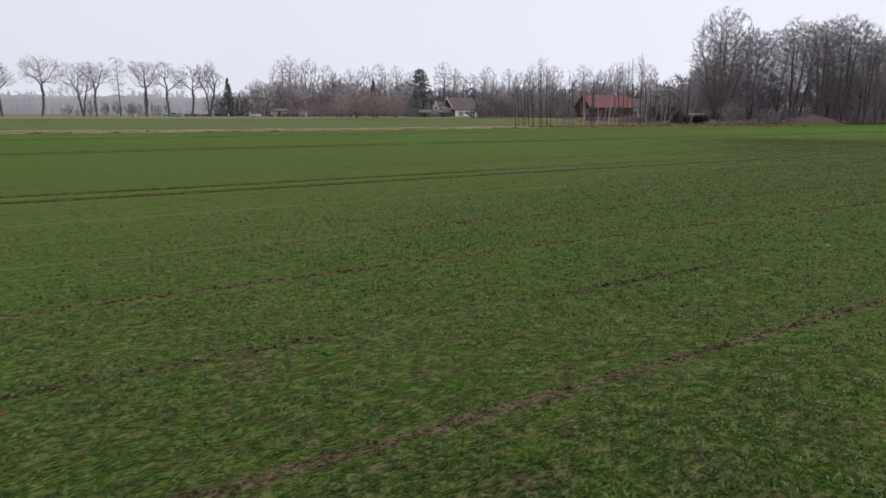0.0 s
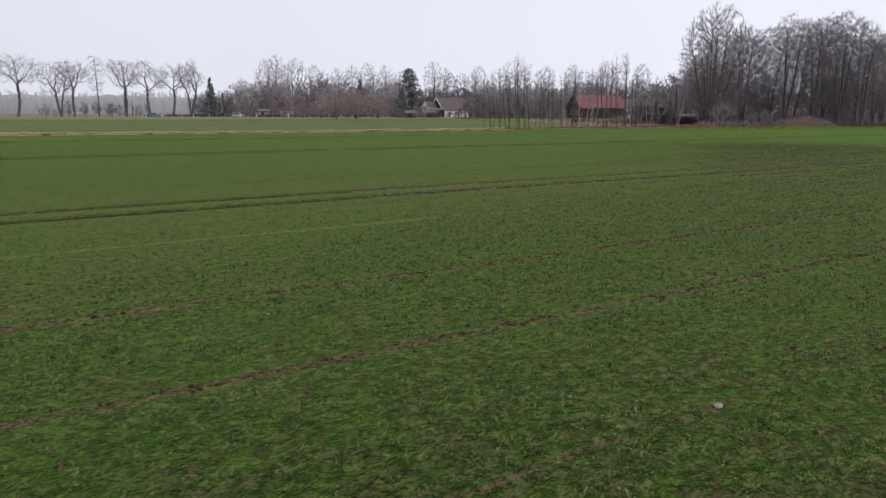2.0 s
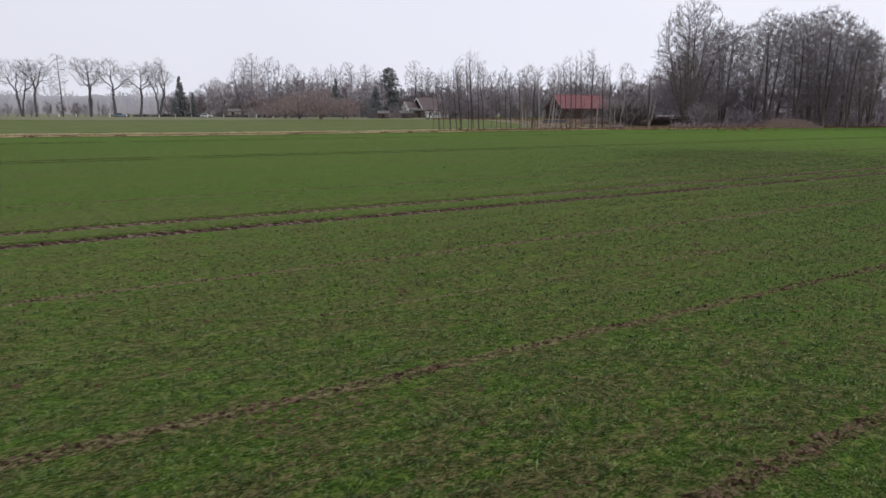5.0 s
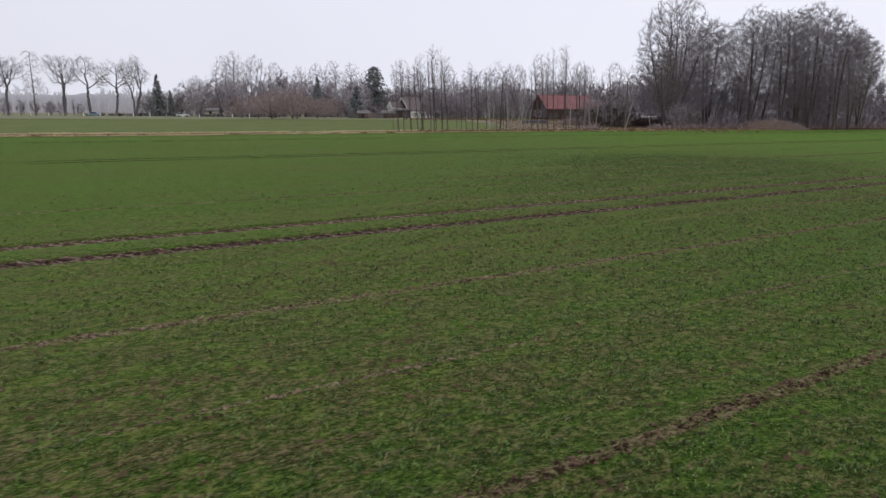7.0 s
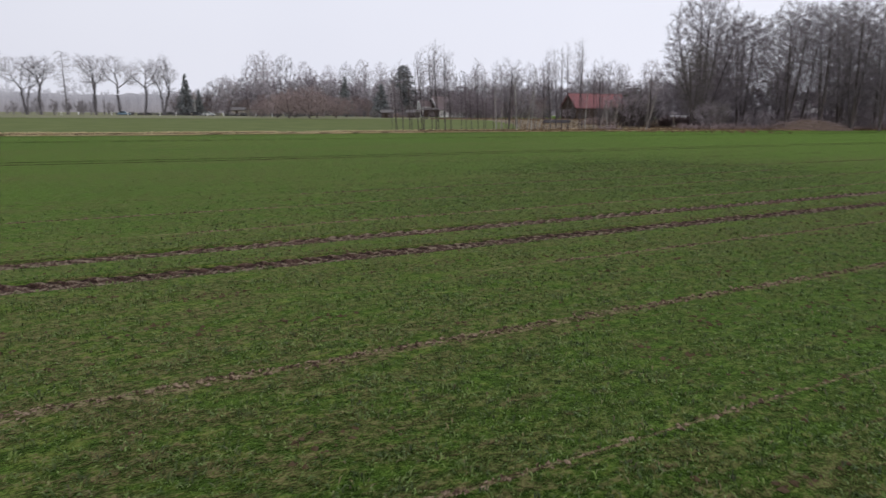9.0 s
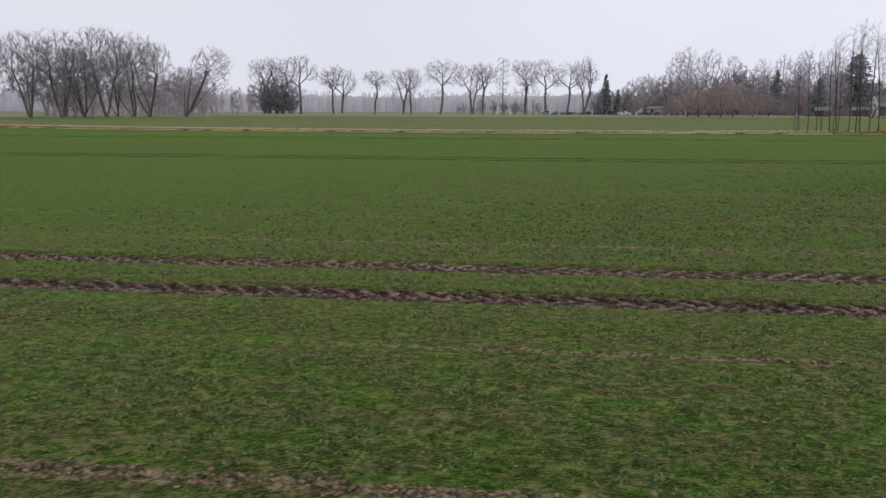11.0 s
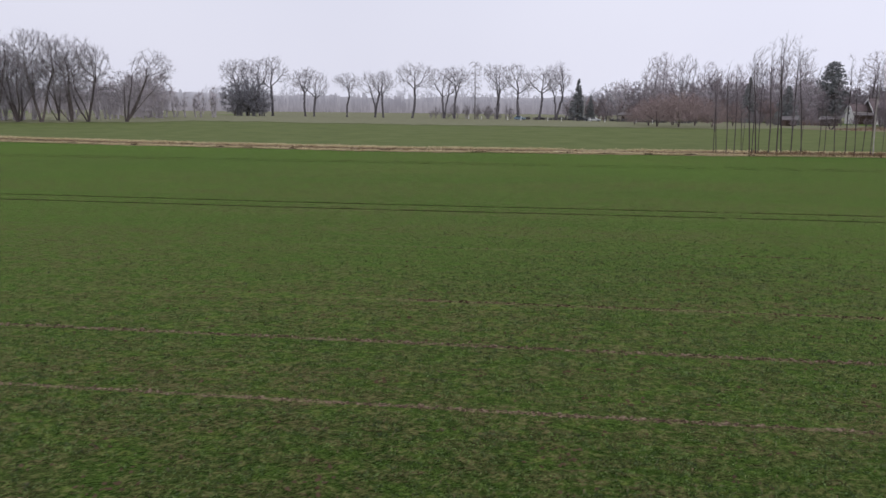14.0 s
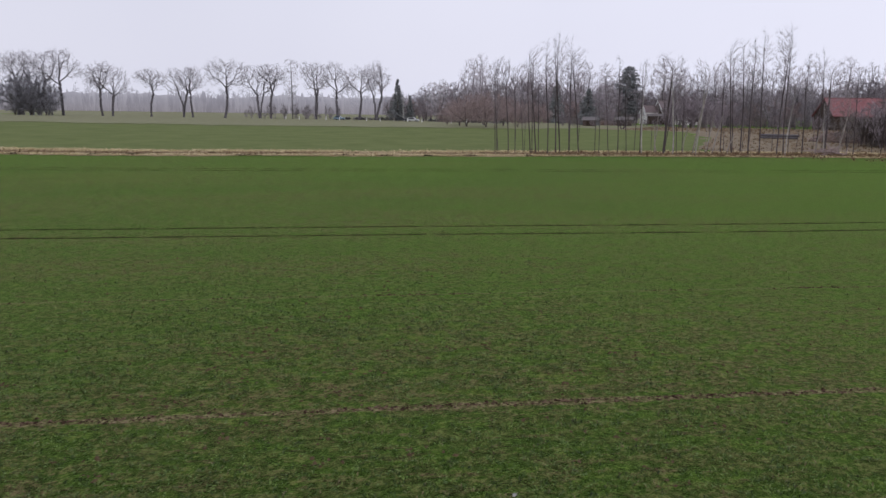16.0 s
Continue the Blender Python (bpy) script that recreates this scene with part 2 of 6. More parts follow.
def tread_material(name, pitch, half, flip, dry_at, rough, churn):
    """Mud in a wheel track: wet and dark, with chevron ridges that have begun to dry. x runs along the track, y across it."""
    m, nt, b = material(name, rough, 0.08)
    vec = coords(nt, (0.7, 1, 1))
    fine = noise_tex(nt, vec, 16.0, 5, 0.72)
    lump = noise_tex(nt, vec, 6.0, 3, 0.6)
    stretch = noise_tex(nt, vec, 1.1, 3, 0.5)
    sep = nt.nodes.new("ShaderNodeSeparateXYZ")
    nt.links.new(coords(nt), sep.inputs[0])
    side = calc(nt, "MULTIPLY", calc(nt, "GREATER_THAN", sep.outputs[1], 0.0), 0.5)
    slope = calc(nt, "MULTIPLY", calc(nt, "ABSOLUTE", sep.outputs[1]), flip * 1.1 / half)
    ph = calc(nt, "FRACT", calc(nt, "ADD", calc(nt, "ADD", calc(nt, "MULTIPLY", sep.outputs[0], 1.0 / pitch), slope), calc(nt, "ADD", side, calc(nt, "MULTIPLY", calc(nt, "SUBTRACT", lump, 0.5), 0.35 + churn))))
    ridge = calc(nt, "SUBTRACT", 1.0, calc(nt, "MULTIPLY", calc(nt, "ABSOLUTE", calc(nt, "SUBTRACT", ph, 0.5)), 2.0))
    worn = calc(nt, "ADD", calc(nt, "MULTIPLY", ridge, calc(nt, "ADD", 0.30, stretch)), calc(nt, "MULTIPLY", calc(nt, "SUBTRACT", fine, 0.5), 0.8 + churn))
    wet = ramp(nt, calc(nt, "MULTIPLY_ADD", calc(nt, "SUBTRACT", fine, 0.5), 1.6 + churn, calc(nt, "MULTIPLY", ridge, 0.8)), [(0.05, (0.024, 0.012, 0.009)), (0.40, (0.076, 0.043, 0.033)), (0.80, (0.165, 0.104, 0.081))])
    dry = ramp(nt, fine, [(0.40, (0.14, 0.100, 0.072)), (0.60, (0.34, 0.270, 0.200))])
    col = mix(nt, ramp(nt, worn, [(dry_at, (0, 0, 0)), (dry_at + 0.16, (1, 1, 1))]), wet, dry)
    speck = noise_tex(nt, vec, 38.0, 3, 0.7)
    col = mix(nt, ramp(nt, speck, [(0.54, (0, 0, 0)), (0.66, (0.7, 0.7, 0.7))]), col, (0.23, 0.172, 0.130))
    col = mix(nt, ramp(nt, speck, [(0.34, (0.75, 0.75, 0.75)), (0.46, (0, 0, 0))]), col, (0.022, 0.010, 0.009))
    nt.links.new(col, b.inputs["Base Color"])
    bump(nt, b, calc(nt, "MULTIPLY_ADD", speck, 0.8, worn), 1.0, 0.05)
    return m


def leaf_material():
    m, nt, b = material("cereal_leaf", 0.55, 0.25)
    geo = nt.nodes.new("ShaderNodeNewGeometry")
    # The palest, bluish green stop paints sky glints onto some blades.
    tone = ramp(nt, geo.outputs["Random Per Island"], [(0.0, (0.014, 0.034, 0.006)), (0.45, (0.052, 0.098, 0.012)), (0.78, (0.105, 0.164, 0.029)), (0.88, (0.130, 0.172, 0.060)), (0.92, (0.110, 0.084, 0.042)), (1.0, (0.180, 0.132, 0.082))])
    patch = noise_tex(nt, row_coords(nt, (0.25, 1, 1)), 0.22, 4, 0.6)
    col = mix(nt, ramp(nt, patch, [(0.45, (0, 0, 0)), (0.7, (0.5, 0.5, 0.5))]), tone, (0.102, 0.135, 0.032))
    col = mix(nt, mix(nt, 1.0, worn_band(nt), (0.30, 0.30, 0.30), "MULTIPLY"), col, (0.130, 0.140, 0.045))
    # Noise darkens the leaf colour in clumps, for dark gaps between tufts.
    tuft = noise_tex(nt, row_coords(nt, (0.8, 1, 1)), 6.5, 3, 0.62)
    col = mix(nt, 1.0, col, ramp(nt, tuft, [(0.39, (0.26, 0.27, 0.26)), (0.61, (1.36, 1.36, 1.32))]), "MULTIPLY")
    nt.links.new(col, b.inputs["Base Color"])
    b.inputs["Sheen Weight"].default_value = 0.45
    b.inputs["Sheen Tint"].default_value = (0.38, 0.63, 0.15, 1)
    return m


def straw_material(name="dry_grass", tones=((0.42, 0.335, 0.19), (0.55, 0.455, 0.265), (0.68, 0.585, 0.37), (0.34, 0.27, 0.13), (0.20, 0.18, 0.07))):
    m, nt, b = material(name, 0.9, 0.08)
    geo = nt.nodes.new("ShaderNodeNewGeometry")
    tone = ramp(nt, geo.outputs["Random Per Island"], list(zip((0.0, 0.4, 0.82, 0.94, 1.0), tones)))
    nt.links.new(tone, b.inputs["Base Color"])
    return m


def speckled(name, tones):
    """Crumbs of soil: dark gaps, middling earth and pale dry crumbs, drawn out a little along the line."""
    m, nt, b = material(name, 0.95, 0.08)
    vec = coords(nt, (0.6, 1, 1))
    fine = noise_tex(nt, vec, 30.0, 3, 0.6)
    lump = noise_tex(nt, vec, 6.0, 3, 0.6)
    grain = calc(nt, "MULTIPLY_ADD", calc(nt, "SUBTRACT", lump, 0.5), 0.6, fine)
    nt.links.new(ramp(nt, grain, list(zip((0.43, 0.51, 0.60), tones))), b.inputs["Base Color"])
    bump(nt, b, fine, 0.9, 0.04)
    return m


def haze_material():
    """The misty woods of the far horizon: a plain soft backdrop that glows, its haze painted as emission, paler towards
    the sky.
    """
    m, nt, b = material("distant_wood_haze", 1.0, 0.0)
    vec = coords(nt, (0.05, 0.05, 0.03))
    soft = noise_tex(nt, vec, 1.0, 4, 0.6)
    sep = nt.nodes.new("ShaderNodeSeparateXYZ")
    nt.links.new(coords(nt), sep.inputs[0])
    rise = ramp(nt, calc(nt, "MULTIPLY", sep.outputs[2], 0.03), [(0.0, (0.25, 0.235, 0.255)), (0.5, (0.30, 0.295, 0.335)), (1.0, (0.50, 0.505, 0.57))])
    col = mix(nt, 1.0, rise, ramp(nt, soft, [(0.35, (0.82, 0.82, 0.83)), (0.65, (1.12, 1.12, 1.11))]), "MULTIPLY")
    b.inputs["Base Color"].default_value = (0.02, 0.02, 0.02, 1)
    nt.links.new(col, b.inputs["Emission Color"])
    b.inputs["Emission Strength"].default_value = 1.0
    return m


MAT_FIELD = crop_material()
MAT_WEED = straw_material("dead_weeds", ((0.10, 0.062, 0.040), (0.21, 0.135, 0.085), (0.33, 0.245, 0.155), (0.12, 0.10, 0.05), (0.09, 0.10, 0.04)))
MAT_TUSSOCK = straw_material("rotten_grass", ((0.030, 0.024, 0.014), (0.060, 0.045, 0.028), (0.11, 0.085, 0.05), (0.05, 0.05, 0.02), (0.04, 0.05, 0.02)))
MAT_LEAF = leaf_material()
MAT_TREAD = tread_material("wet_tread_mud", 0.36, 0.30, 1.0, 0.60, 0.8, 0.65)
MAT_TREAD_CLEAR = tread_material("tread_mud", 0.36, 0.25, -1.0, 0.58, 0.75, 0.0)
MAT_LINE = speckled("line_soil", ((0.034, 0.020, 0.013), (0.090, 0.056, 0.037), (0.185, 0.128, 0.088)))
MAT_LINE_PALE = speckled("pale_line_soil", ((0.075, 0.050, 0.034), (0.175, 0.125, 0.085), (0.31, 0.235, 0.165)))
MAT_LINE_FAINT = speckled("grown_over_soil", ((0.018, 0.024, 0.007), (0.042, 0.048, 0.016), (0.080, 0.080, 0.034)))
MAT_STRAW = straw_material()
# Wet mud of the far track, darkened further for shadow in the rut.
MAT_MUD = grained("shaded_wet_mud", (0.022, 0.013, 0.009), (0.075, 0.048, 0.034), 4.0, (1, 1, 1), 0.9, 0.05, 0.7, 0.03)
MAT_SOIL = grained("crumbly_soil", (0.040, 0.026, 0.014), (0.150, 0.105, 0.062), 5.0, (1, 1, 1), 0.95, 0.1, 0.7, 0.02)
MAT_TURF = grained("winter_turf", (0.19, 0.145, 0.080), (0.40, 0.320, 0.185), 1.2, (1, 1, 1), 0.95, 0.1, 0.6, 0.1)
MAT_MEADOW = grained("rough_winter_grass", (0.135, 0.110, 0.075), (0.27, 0.222, 0.155), 0.8, (1, 1, 1), 0.95, 0.1, 0.6, 0.1)
# Same cereal farther off: the haze over it is put into this colour.
MAT_FAR_CROP = grained("hazed_cereal", (0.088, 0.118, 0.036), (0.160, 0.186, 0.070), 0.35, (1, 1, 1), 0.95, 0.05, 0.5, 0.1)
MAT_VERGE = grained("pale_verge", (0.135, 0.145, 0.078), (0.26, 0.255, 0.155), 0.8, (1, 1, 1), 0.95, 0.1, 0.6, 0.1)
MAT_LITTER = grained("leaf_litter", (0.030, 0.022, 0.016), (0.11, 0.075, 0.05), 1.5, (1, 1, 1), 0.95, 0.1, 0.7, 0.1)
MAT_BRUSH = grained("rotting_brushwood", (0.060, 0.042, 0.034), (0.21, 0.158, 0.130), 3.5, (1, 1, 1), 0.95, 0.1, 0.9, 0.08)
MAT_BARK = grained("grey_bark", (0.070, 0.064, 0.066), (0.20, 0.186, 0.188), 3.0, (1, 1, 0.25), 0.95, 0.1, 0.9, 0.05, 0.2)
MAT_BARK_PALE = grained("lichened_oak_bark", (0.075, 0.070, 0.078), (0.165, 0.155, 0.165), 3.0, (1, 1, 0.25), 0.95, 0.1, 0.9, 0.05, 0.2)
MAT_BARK_DARK = grained("dark_bark", (0.060, 0.050, 0.049), (0.175, 0.150, 0.142), 3.0, (1, 1, 0.25), 0.95, 0.1, 0.9, 0.05, 0.2)
MAT_BIRCH = grained("birch_bark", (0.12, 0.105, 0.095), (0.46, 0.42, 0.38), 1.6, (1, 1, 2.5), 0.8, 0.2, 0.5, 0.02)
MAT_BIRCH_WHITE = grained("white_birch_bark", (0.20, 0.19, 0.175), (0.50, 0.475, 0.445), 1.2, (1, 1, 2.5), 0.8, 0.2, 0.4, 0.02)
# Grey, mauve, soft, slate and brown twigs: distance haze paled into the colour.
MAT_TWIG_HAZED_GREY = grained("hazed_grey_twigs", (0.205, 0.188, 0.203), (0.36, 0.335, 0.355), 1.0, (1, 1, 1), 0.95, 0.05, 0, 0.02, 0.35)
MAT_BARK_BLACK = grained("black_bark", (0.048, 0.040, 0.042), (0.130, 0.110, 0.112), 3.0, (1, 1, 0.25), 0.95, 0.1, 0.9, 0.05, 0.2)
MAT_TWIG_MAUVE = grained("hazed_mauve_twigs", (0.225, 0.175, 0.172), (0.39, 0.315, 0.308), 1.0, (1, 1, 1), 0.95, 0.05, 0, 0.02, 0.35)
MAT_TWIG_HAZED_SOFT = grained("hazed_soft_grey_twigs", (0.36, 0.33, 0.355), (0.52, 0.485, 0.51), 1.0, (1, 1, 1), 0.95, 0.05, 0, 0.02, 0.35)
MAT_TWIG_DARK = grained("dark_twigs", (0.115, 0.112, 0.118), (0.235, 0.228, 0.236), 1.0, (1, 1, 1), 0.95, 0.05, 0, 0.02, 0.35)
MAT_TWIG_SLATE = grained("hazed_slate_twigs", (0.20, 0.198, 0.22), (0.29, 0.287, 0.315), 0.5, (1, 1, 1), 0.95, 0.05, 0, 0.02, 0.2)
MAT_TWIG_BROWN = grained("hazed_brown_twigs", (0.205, 0.178, 0.194), (0.37, 0.328, 0.350), 1.0, (1, 1, 1), 0.95, 0.05, 0, 0.02, 0.35)
MAT_TWIG_RED = grained("reddish_twigs", (0.185, 0.140, 0.144), (0.34, 0.27, 0.272), 1.0, (1, 1, 1), 0.95, 0.05, 0, 0.02, 0.35)
MAT_TWIG_OLIVE = grained("olive_twigs", (0.125, 0.114, 0.108), (0.24, 0.22, 0.205), 1.0, (1, 1, 1), 0.95, 0.05, 0, 0.02, 0.35)
MAT_TWIG_DEEP = grained("deep_brown_twigs", (0.146, 0.128, 0.141), (0.29, 0.260, 0.280), 1.0, (1, 1, 1), 0.95, 0.05, 0, 0.02, 0.35)
# Needles far lighter and bluer than their own green, to stand for haze.
MAT_NEEDLE = grained("hazed_needles", (0.150, 0.162, 0.170), (0.255, 0.270, 0.272), 1.4, (1, 1, 1), 0.9, 0.1, 0.5, 0.05, 0.3)
# Both tile colours are greyed and paled, with distance haze mixed in.
MAT_TILE_RED = grained("red_roof_tile", (0.17, 0.070, 0.075), (0.29, 0.135, 0.140), 1.3, (1, 1, 1), 0.8, 0.2, 0.5, 0.03)
MAT_TILE_BROWN = grained("brown_roof_tile", (0.115, 0.090, 0.092), (0.20, 0.160, 0.163), 1.3, (1, 1, 1), 0.8, 0.2, 0.5, 0.03)
MAT_SHEET = grained("grey_sheet_roof", (0.075, 0.066, 0.064), (0.155, 0.138, 0.132), 0.9, (1, 1, 1), 0.6, 0.3, 0.2, 0.02)
MAT_PLASTER = grained("white_plaster", (0.78, 0.77, 0.75), (0.89, 0.88, 0.86), 0.8, (1, 1, 1), 0.9, 0.2, 0.2, 0.02)
MAT_TIMBER = grained("dark_timber", (0.026, 0.019, 0.015), (0.085, 0.060, 0.046), 2.0, (4, 4, 0.4), 0.85, 0.2, 0.5, 0.02)
MAT_WORN_TIMBER = grained("worn_timber", (0.060, 0.046, 0.042), (0.15, 0.118, 0.108), 2.0, (4, 4, 0.4), 0.9, 0.1, 0.5, 0.02)
MAT_PALE_WOOD = grained("weathered_wood", (0.20, 0.18, 0.15), (0.45, 0.42, 0.37), 3.0, (1, 1, 0.3), 0.9, 0.1, 0.4, 0.02)
MAT_WHITE = grained("white_paint", (0.74, 0.74, 0.74), (0.86, 0.86, 0.86), 1.5, (1, 1, 1), 0.6, 0.3, 0.1, 0.01)
MAT_CONCRETE = grained("concrete", (0.24, 0.235, 0.22), (0.42, 0.41, 0.39), 2.0, (1, 1, 1), 0.9, 0.2, 0.3, 0.02)
MAT_GLASS = grained("dark_pane", (0.010, 0.012, 0.014), (0.025, 0.028, 0.032), 0.6, (1, 1, 1), 0.08, 0.6, 0)
MAT_PAINT_DARK = grained("dark_car_paint", (0.018, 0.020, 0.024), (0.032, 0.034, 0.040), 0.6, (1, 1, 1), 0.25, 0.6, 0)
MAT_PAINT_SILVER = grained("silver_car_paint", (0.40, 0.42, 0.44), (0.52, 0.54, 0.56), 0.6, (1, 1, 1), 0.3, 0.6, 0)
MAT_PAINT_BLUE = grained("blue_car_paint", (0.10, 0.17, 0.24), (0.16, 0.25, 0.33), 0.6, (1, 1, 1), 0.3, 0.6, 0)
MAT_RUBBER = grained("rubber", (0.010, 0.010, 0.010), (0.025, 0.025, 0.025), 4.0, (1, 1, 1), 0.9, 0.1, 0.2, 0.01)
MAT_METAL = grained("dull_metal", (0.25, 0.25, 0.26), (0.42, 0.42, 0.43), 3.0, (1, 1, 1), 0.45, 0.5, 0, metal=0.8)
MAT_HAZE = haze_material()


# ---- building helpers ----


def mesh_object(name, verts, faces, mat, parent=None, label="", smooth=False):
    me = bpy.data.meshes.new(name)
    me.from_pydata([tuple(v) for v in verts], [], faces)
    me.materials.append(mat)
    if smooth:
        me.polygons.foreach_set("use_smooth", [True] * len(me.polygons))
    me.update()
    ob = new(name, me)
    if parent is not None:
        ob.parent = parent
    if label:
        tagged(ob, label)
    return ob


def part(name, bm, mat, parent=None, label=""):
    me = bpy.data.meshes.new(name)
    bm.normal_update()
    bm.to_mesh(me)
    bm.free()
    me.materials.append(mat)
    ob = new(name, me)
    if parent is not None:
        ob.parent = parent
    if label:
        tagged(ob, label)
    return ob


def empty(name, m, label, category, group="", kind=""):
    ob = new(name)
    ob.empty_display_size = 0.3
    ob.matrix_world = m
    return tagged(ob, label, category, group, kind)


def box(bm, lo, hi, bevel=0.0):
    """A box between two corners, with its edges bevelled."""
    c = [(a + b) / 2 for a, b in zip(lo, hi)]
    s = [abs(b - a) for a, b in zip(lo, hi)]
    made = bmesh.ops.create_cube(bm, size=1.0, matrix=Matrix.Translation(c) @ Matrix.Diagonal((*s, 1)))
    if bevel:
        edges = list({e for v in made["verts"] for e in v.link_edges})
        bmesh.ops.bevel(bm, geom=edges, offset=bevel, segments=1, affect="EDGES")
    return bm


def prism(bm, outline, y0, y1):
    """An outline in x and z pushed from y0 to y1."""
    front = [bm.verts.new((x, y0, z)) for x, z in outline]
    back = [bm.verts.new((x, y1, z)) for x, z in outline]
    n = len(outline)
    bm.faces.new(front)
    bm.faces.new(back[::-1])
    for i in range(n):
        bm.faces.new((front[(i + 1) % n], front[i], back[i], back[(i + 1) % n]))
    bmesh.ops.recalc_face_normals(bm, faces=bm.faces)
    return bm


def rod(bm, p, q, r0, r1, sides=8):
    p, q = Vector(p), Vector(q)
    m = Matrix.Translation((p + q) / 2) @ (q - p).to_track_quat("Z", "Y").to_matrix().to_4x4()
    bmesh.ops.create_cone(bm, cap_ends=True, segments=sides, radius1=r0, radius2=r1, depth=(q - p).length, matrix=m)
    return bm


# ---- the ground ----
CR, SR = math.cos(ROW), math.sin(ROW)


def to_uv(x, y):
    return x * CR + y * SR, -x * SR + y * CR


def to_xy(u, v):
    return u * CR - v * SR, u * SR + v * CR


TRAM = (-3.0, -1.4, 21.64, 23.26, 46.57, 48.19, 71.2, 72.8)  # wheel tracks, across the rows


def lift(v):
    s = min(max((v - 88.0) / 75.0, 0.0), 1.0)
    return 0.95 * s * s * (3 - 2 * s)


def ground_z(x, y):
    """The lie of the land at a place."""
    u, v = to_uv(x, y)
    z = lift(v)
    if -30 < u < 130 and -6 < v < 76:
        z += 0.05 * min(max((76 - v) / 20, 0.0), 1.0) * noise.noise((x * 0.05, y * 0.05, 3.0))
        clear = min(min(abs(v - c) for c in TRAM), min(abs(v - c) for c in DRILL) + 0.3)
        z += 0.018 * min(max(clear - 0.45, 0.0), 1.0) * noise.noise((x * 1.3, y * 1.3, 0.0))
        for c in TRAM:
            w = abs(v - c)
            if w < 0.75:
                z -= (1.0 if c < 40 else 0.12) * (0.055 * math.exp(-((w / 0.24) ** 4)) - 0.028 * math.exp(-(((w - 0.38) / 0.13) ** 2)))
        for c in DRILL:
            w = abs(v - c)
            if w < 0.3:
                z += 0.014 * math.exp(-((w / 0.10) ** 2))
    return z


def steps(lo, hi, fine):
    """Grid lines from lo to hi: wide steps, closer on the stretches (from, to, step)."""
    out = set()
    far_steps = [lo]
    x = lo
    while x < hi:
        gap = min((max(a - x, x - b, 0.0) for a, b, _ in fine), default=0)
        here = [s for a, b, s in fine if a - 1e-6 <= x < b - 1e-6]
        x += min(here) if here else min(max(0.12 * gap, 0.4), 160.0)
        far_steps.append(min(x, hi))
    out.update(round(a, 4) for a in far_steps)
    return sorted(out)


us = steps(-2600.0, 2600.0, [(-12.0, 85.0, 0.9)])
fine_v = [(c - 0.7, c + 0.7, 0.1) for c in TRAM[:6]] + [(-6.0, 50.0, 0.6)] + [(c - 0.3, c + 0.3, 0.1) for c in DRILL]
vs = steps(-1200.0, 3200.0, fine_v)
g_verts = []
for v in vs:
    for u in us:
        x, y = to_xy(u, v)
        g_verts.append((x, y, ground_z(x, y)))
nu = len(us)
g_faces = [(j * nu + i, j * nu + i + 1, (j + 1) * nu + i + 1, (j + 1) * nu + i) for j in range(len(vs) - 1) for i in range(nu - 1)]
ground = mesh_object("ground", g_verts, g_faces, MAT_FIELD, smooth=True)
tagged(ground, "green field of young winter cereal with brown soil showing", "field", kind="structure")


def ribbon(name, label, centre, half, u0, u1, du, nw, shape, seed, mat, rag=1.0, swell=0.0):
    """A strip of bare earth along the rows with a ragged edge; shape(u, w) gives its relief."""
    verts = []
    n = int((u1 - u0) / du)
    x0, y0 = to_xy(u0, centre)
    for i in range(n + 1):
        u = u0 + i * du
        wide = half * (1.0 + swell * min(max((u - 32) / 8, 0.0), 1.0, max((62 - u) / 6, 0.0)) + 0.14 * noise.noise((u * 0.7, seed, 0)) + rag * 0.22 * noise.noise((u * 5.0, seed, 5)) + rag * 0.25 * noise.noise((u * 13.0, seed, 5)))
        off = 0.03 * noise.noise((u * 0.35, seed, 9))
        for j in range(nw + 1):
            w = (2 * j / nw - 1) * wide
            x, y = to_xy(u, centre + off + w)
            edge = 1.0 - abs(2 * j / nw - 1)
            verts.append((u - u0, off + w, ground_z(x, y) + shape(u, w / wide) + (0.014 if edge > 0.01 else -0.03)))
    k = nw + 1
    faces = [(i * k + j, i * k + j + 1, (i + 1) * k + j + 1, (i + 1) * k + j)[::-1] for i in range(n) for j in range(nw)]
    ob = mesh_object(name, verts, faces, mat, smooth=True)
    ob.matrix_world = pose(x0, y0, 0, 0, 0, math.degrees(ROW))
    return tagged(ob, label, "track", kind="structure")


def lugs(deep, pitch, flip, churn=0.28):
    """Chevron prints of a tractor tyre, half worn away."""
    def shape(u, w):
        ph = (u / pitch + flip * abs(w) * 1.1 + (0.5 if w > 0 else 0.0)) % 1.0
        up = min(1.0, max(0.0, 1.5 - abs(ph - 0.5) * 4.6))
        wear = 0.95 + 0.5 * noise.noise((u * 0.6, w * 2, 3.3))
        return deep * (1 - w ** 4) * (1.25 * up * max(wear, 0.3) + churn * noise.noise((u * 6, w * 2, 1.0)) + churn * noise.noise((u * 15, w * 5, 4.0)))
    return shape


def clods(high, keep):
    """Crumbly soil that comes and goes along the line."""
    def shape(u, w):
        there = noise.noise((u * 0.33, keep * 7.0, 2.0)) + keep
        return high * (noise.noise((u * 7, w * 2, 0)) + 0.6 * noise.noise((u * 17, w * 3, 6))) + min(0.0, there) * 0.10
    return shape


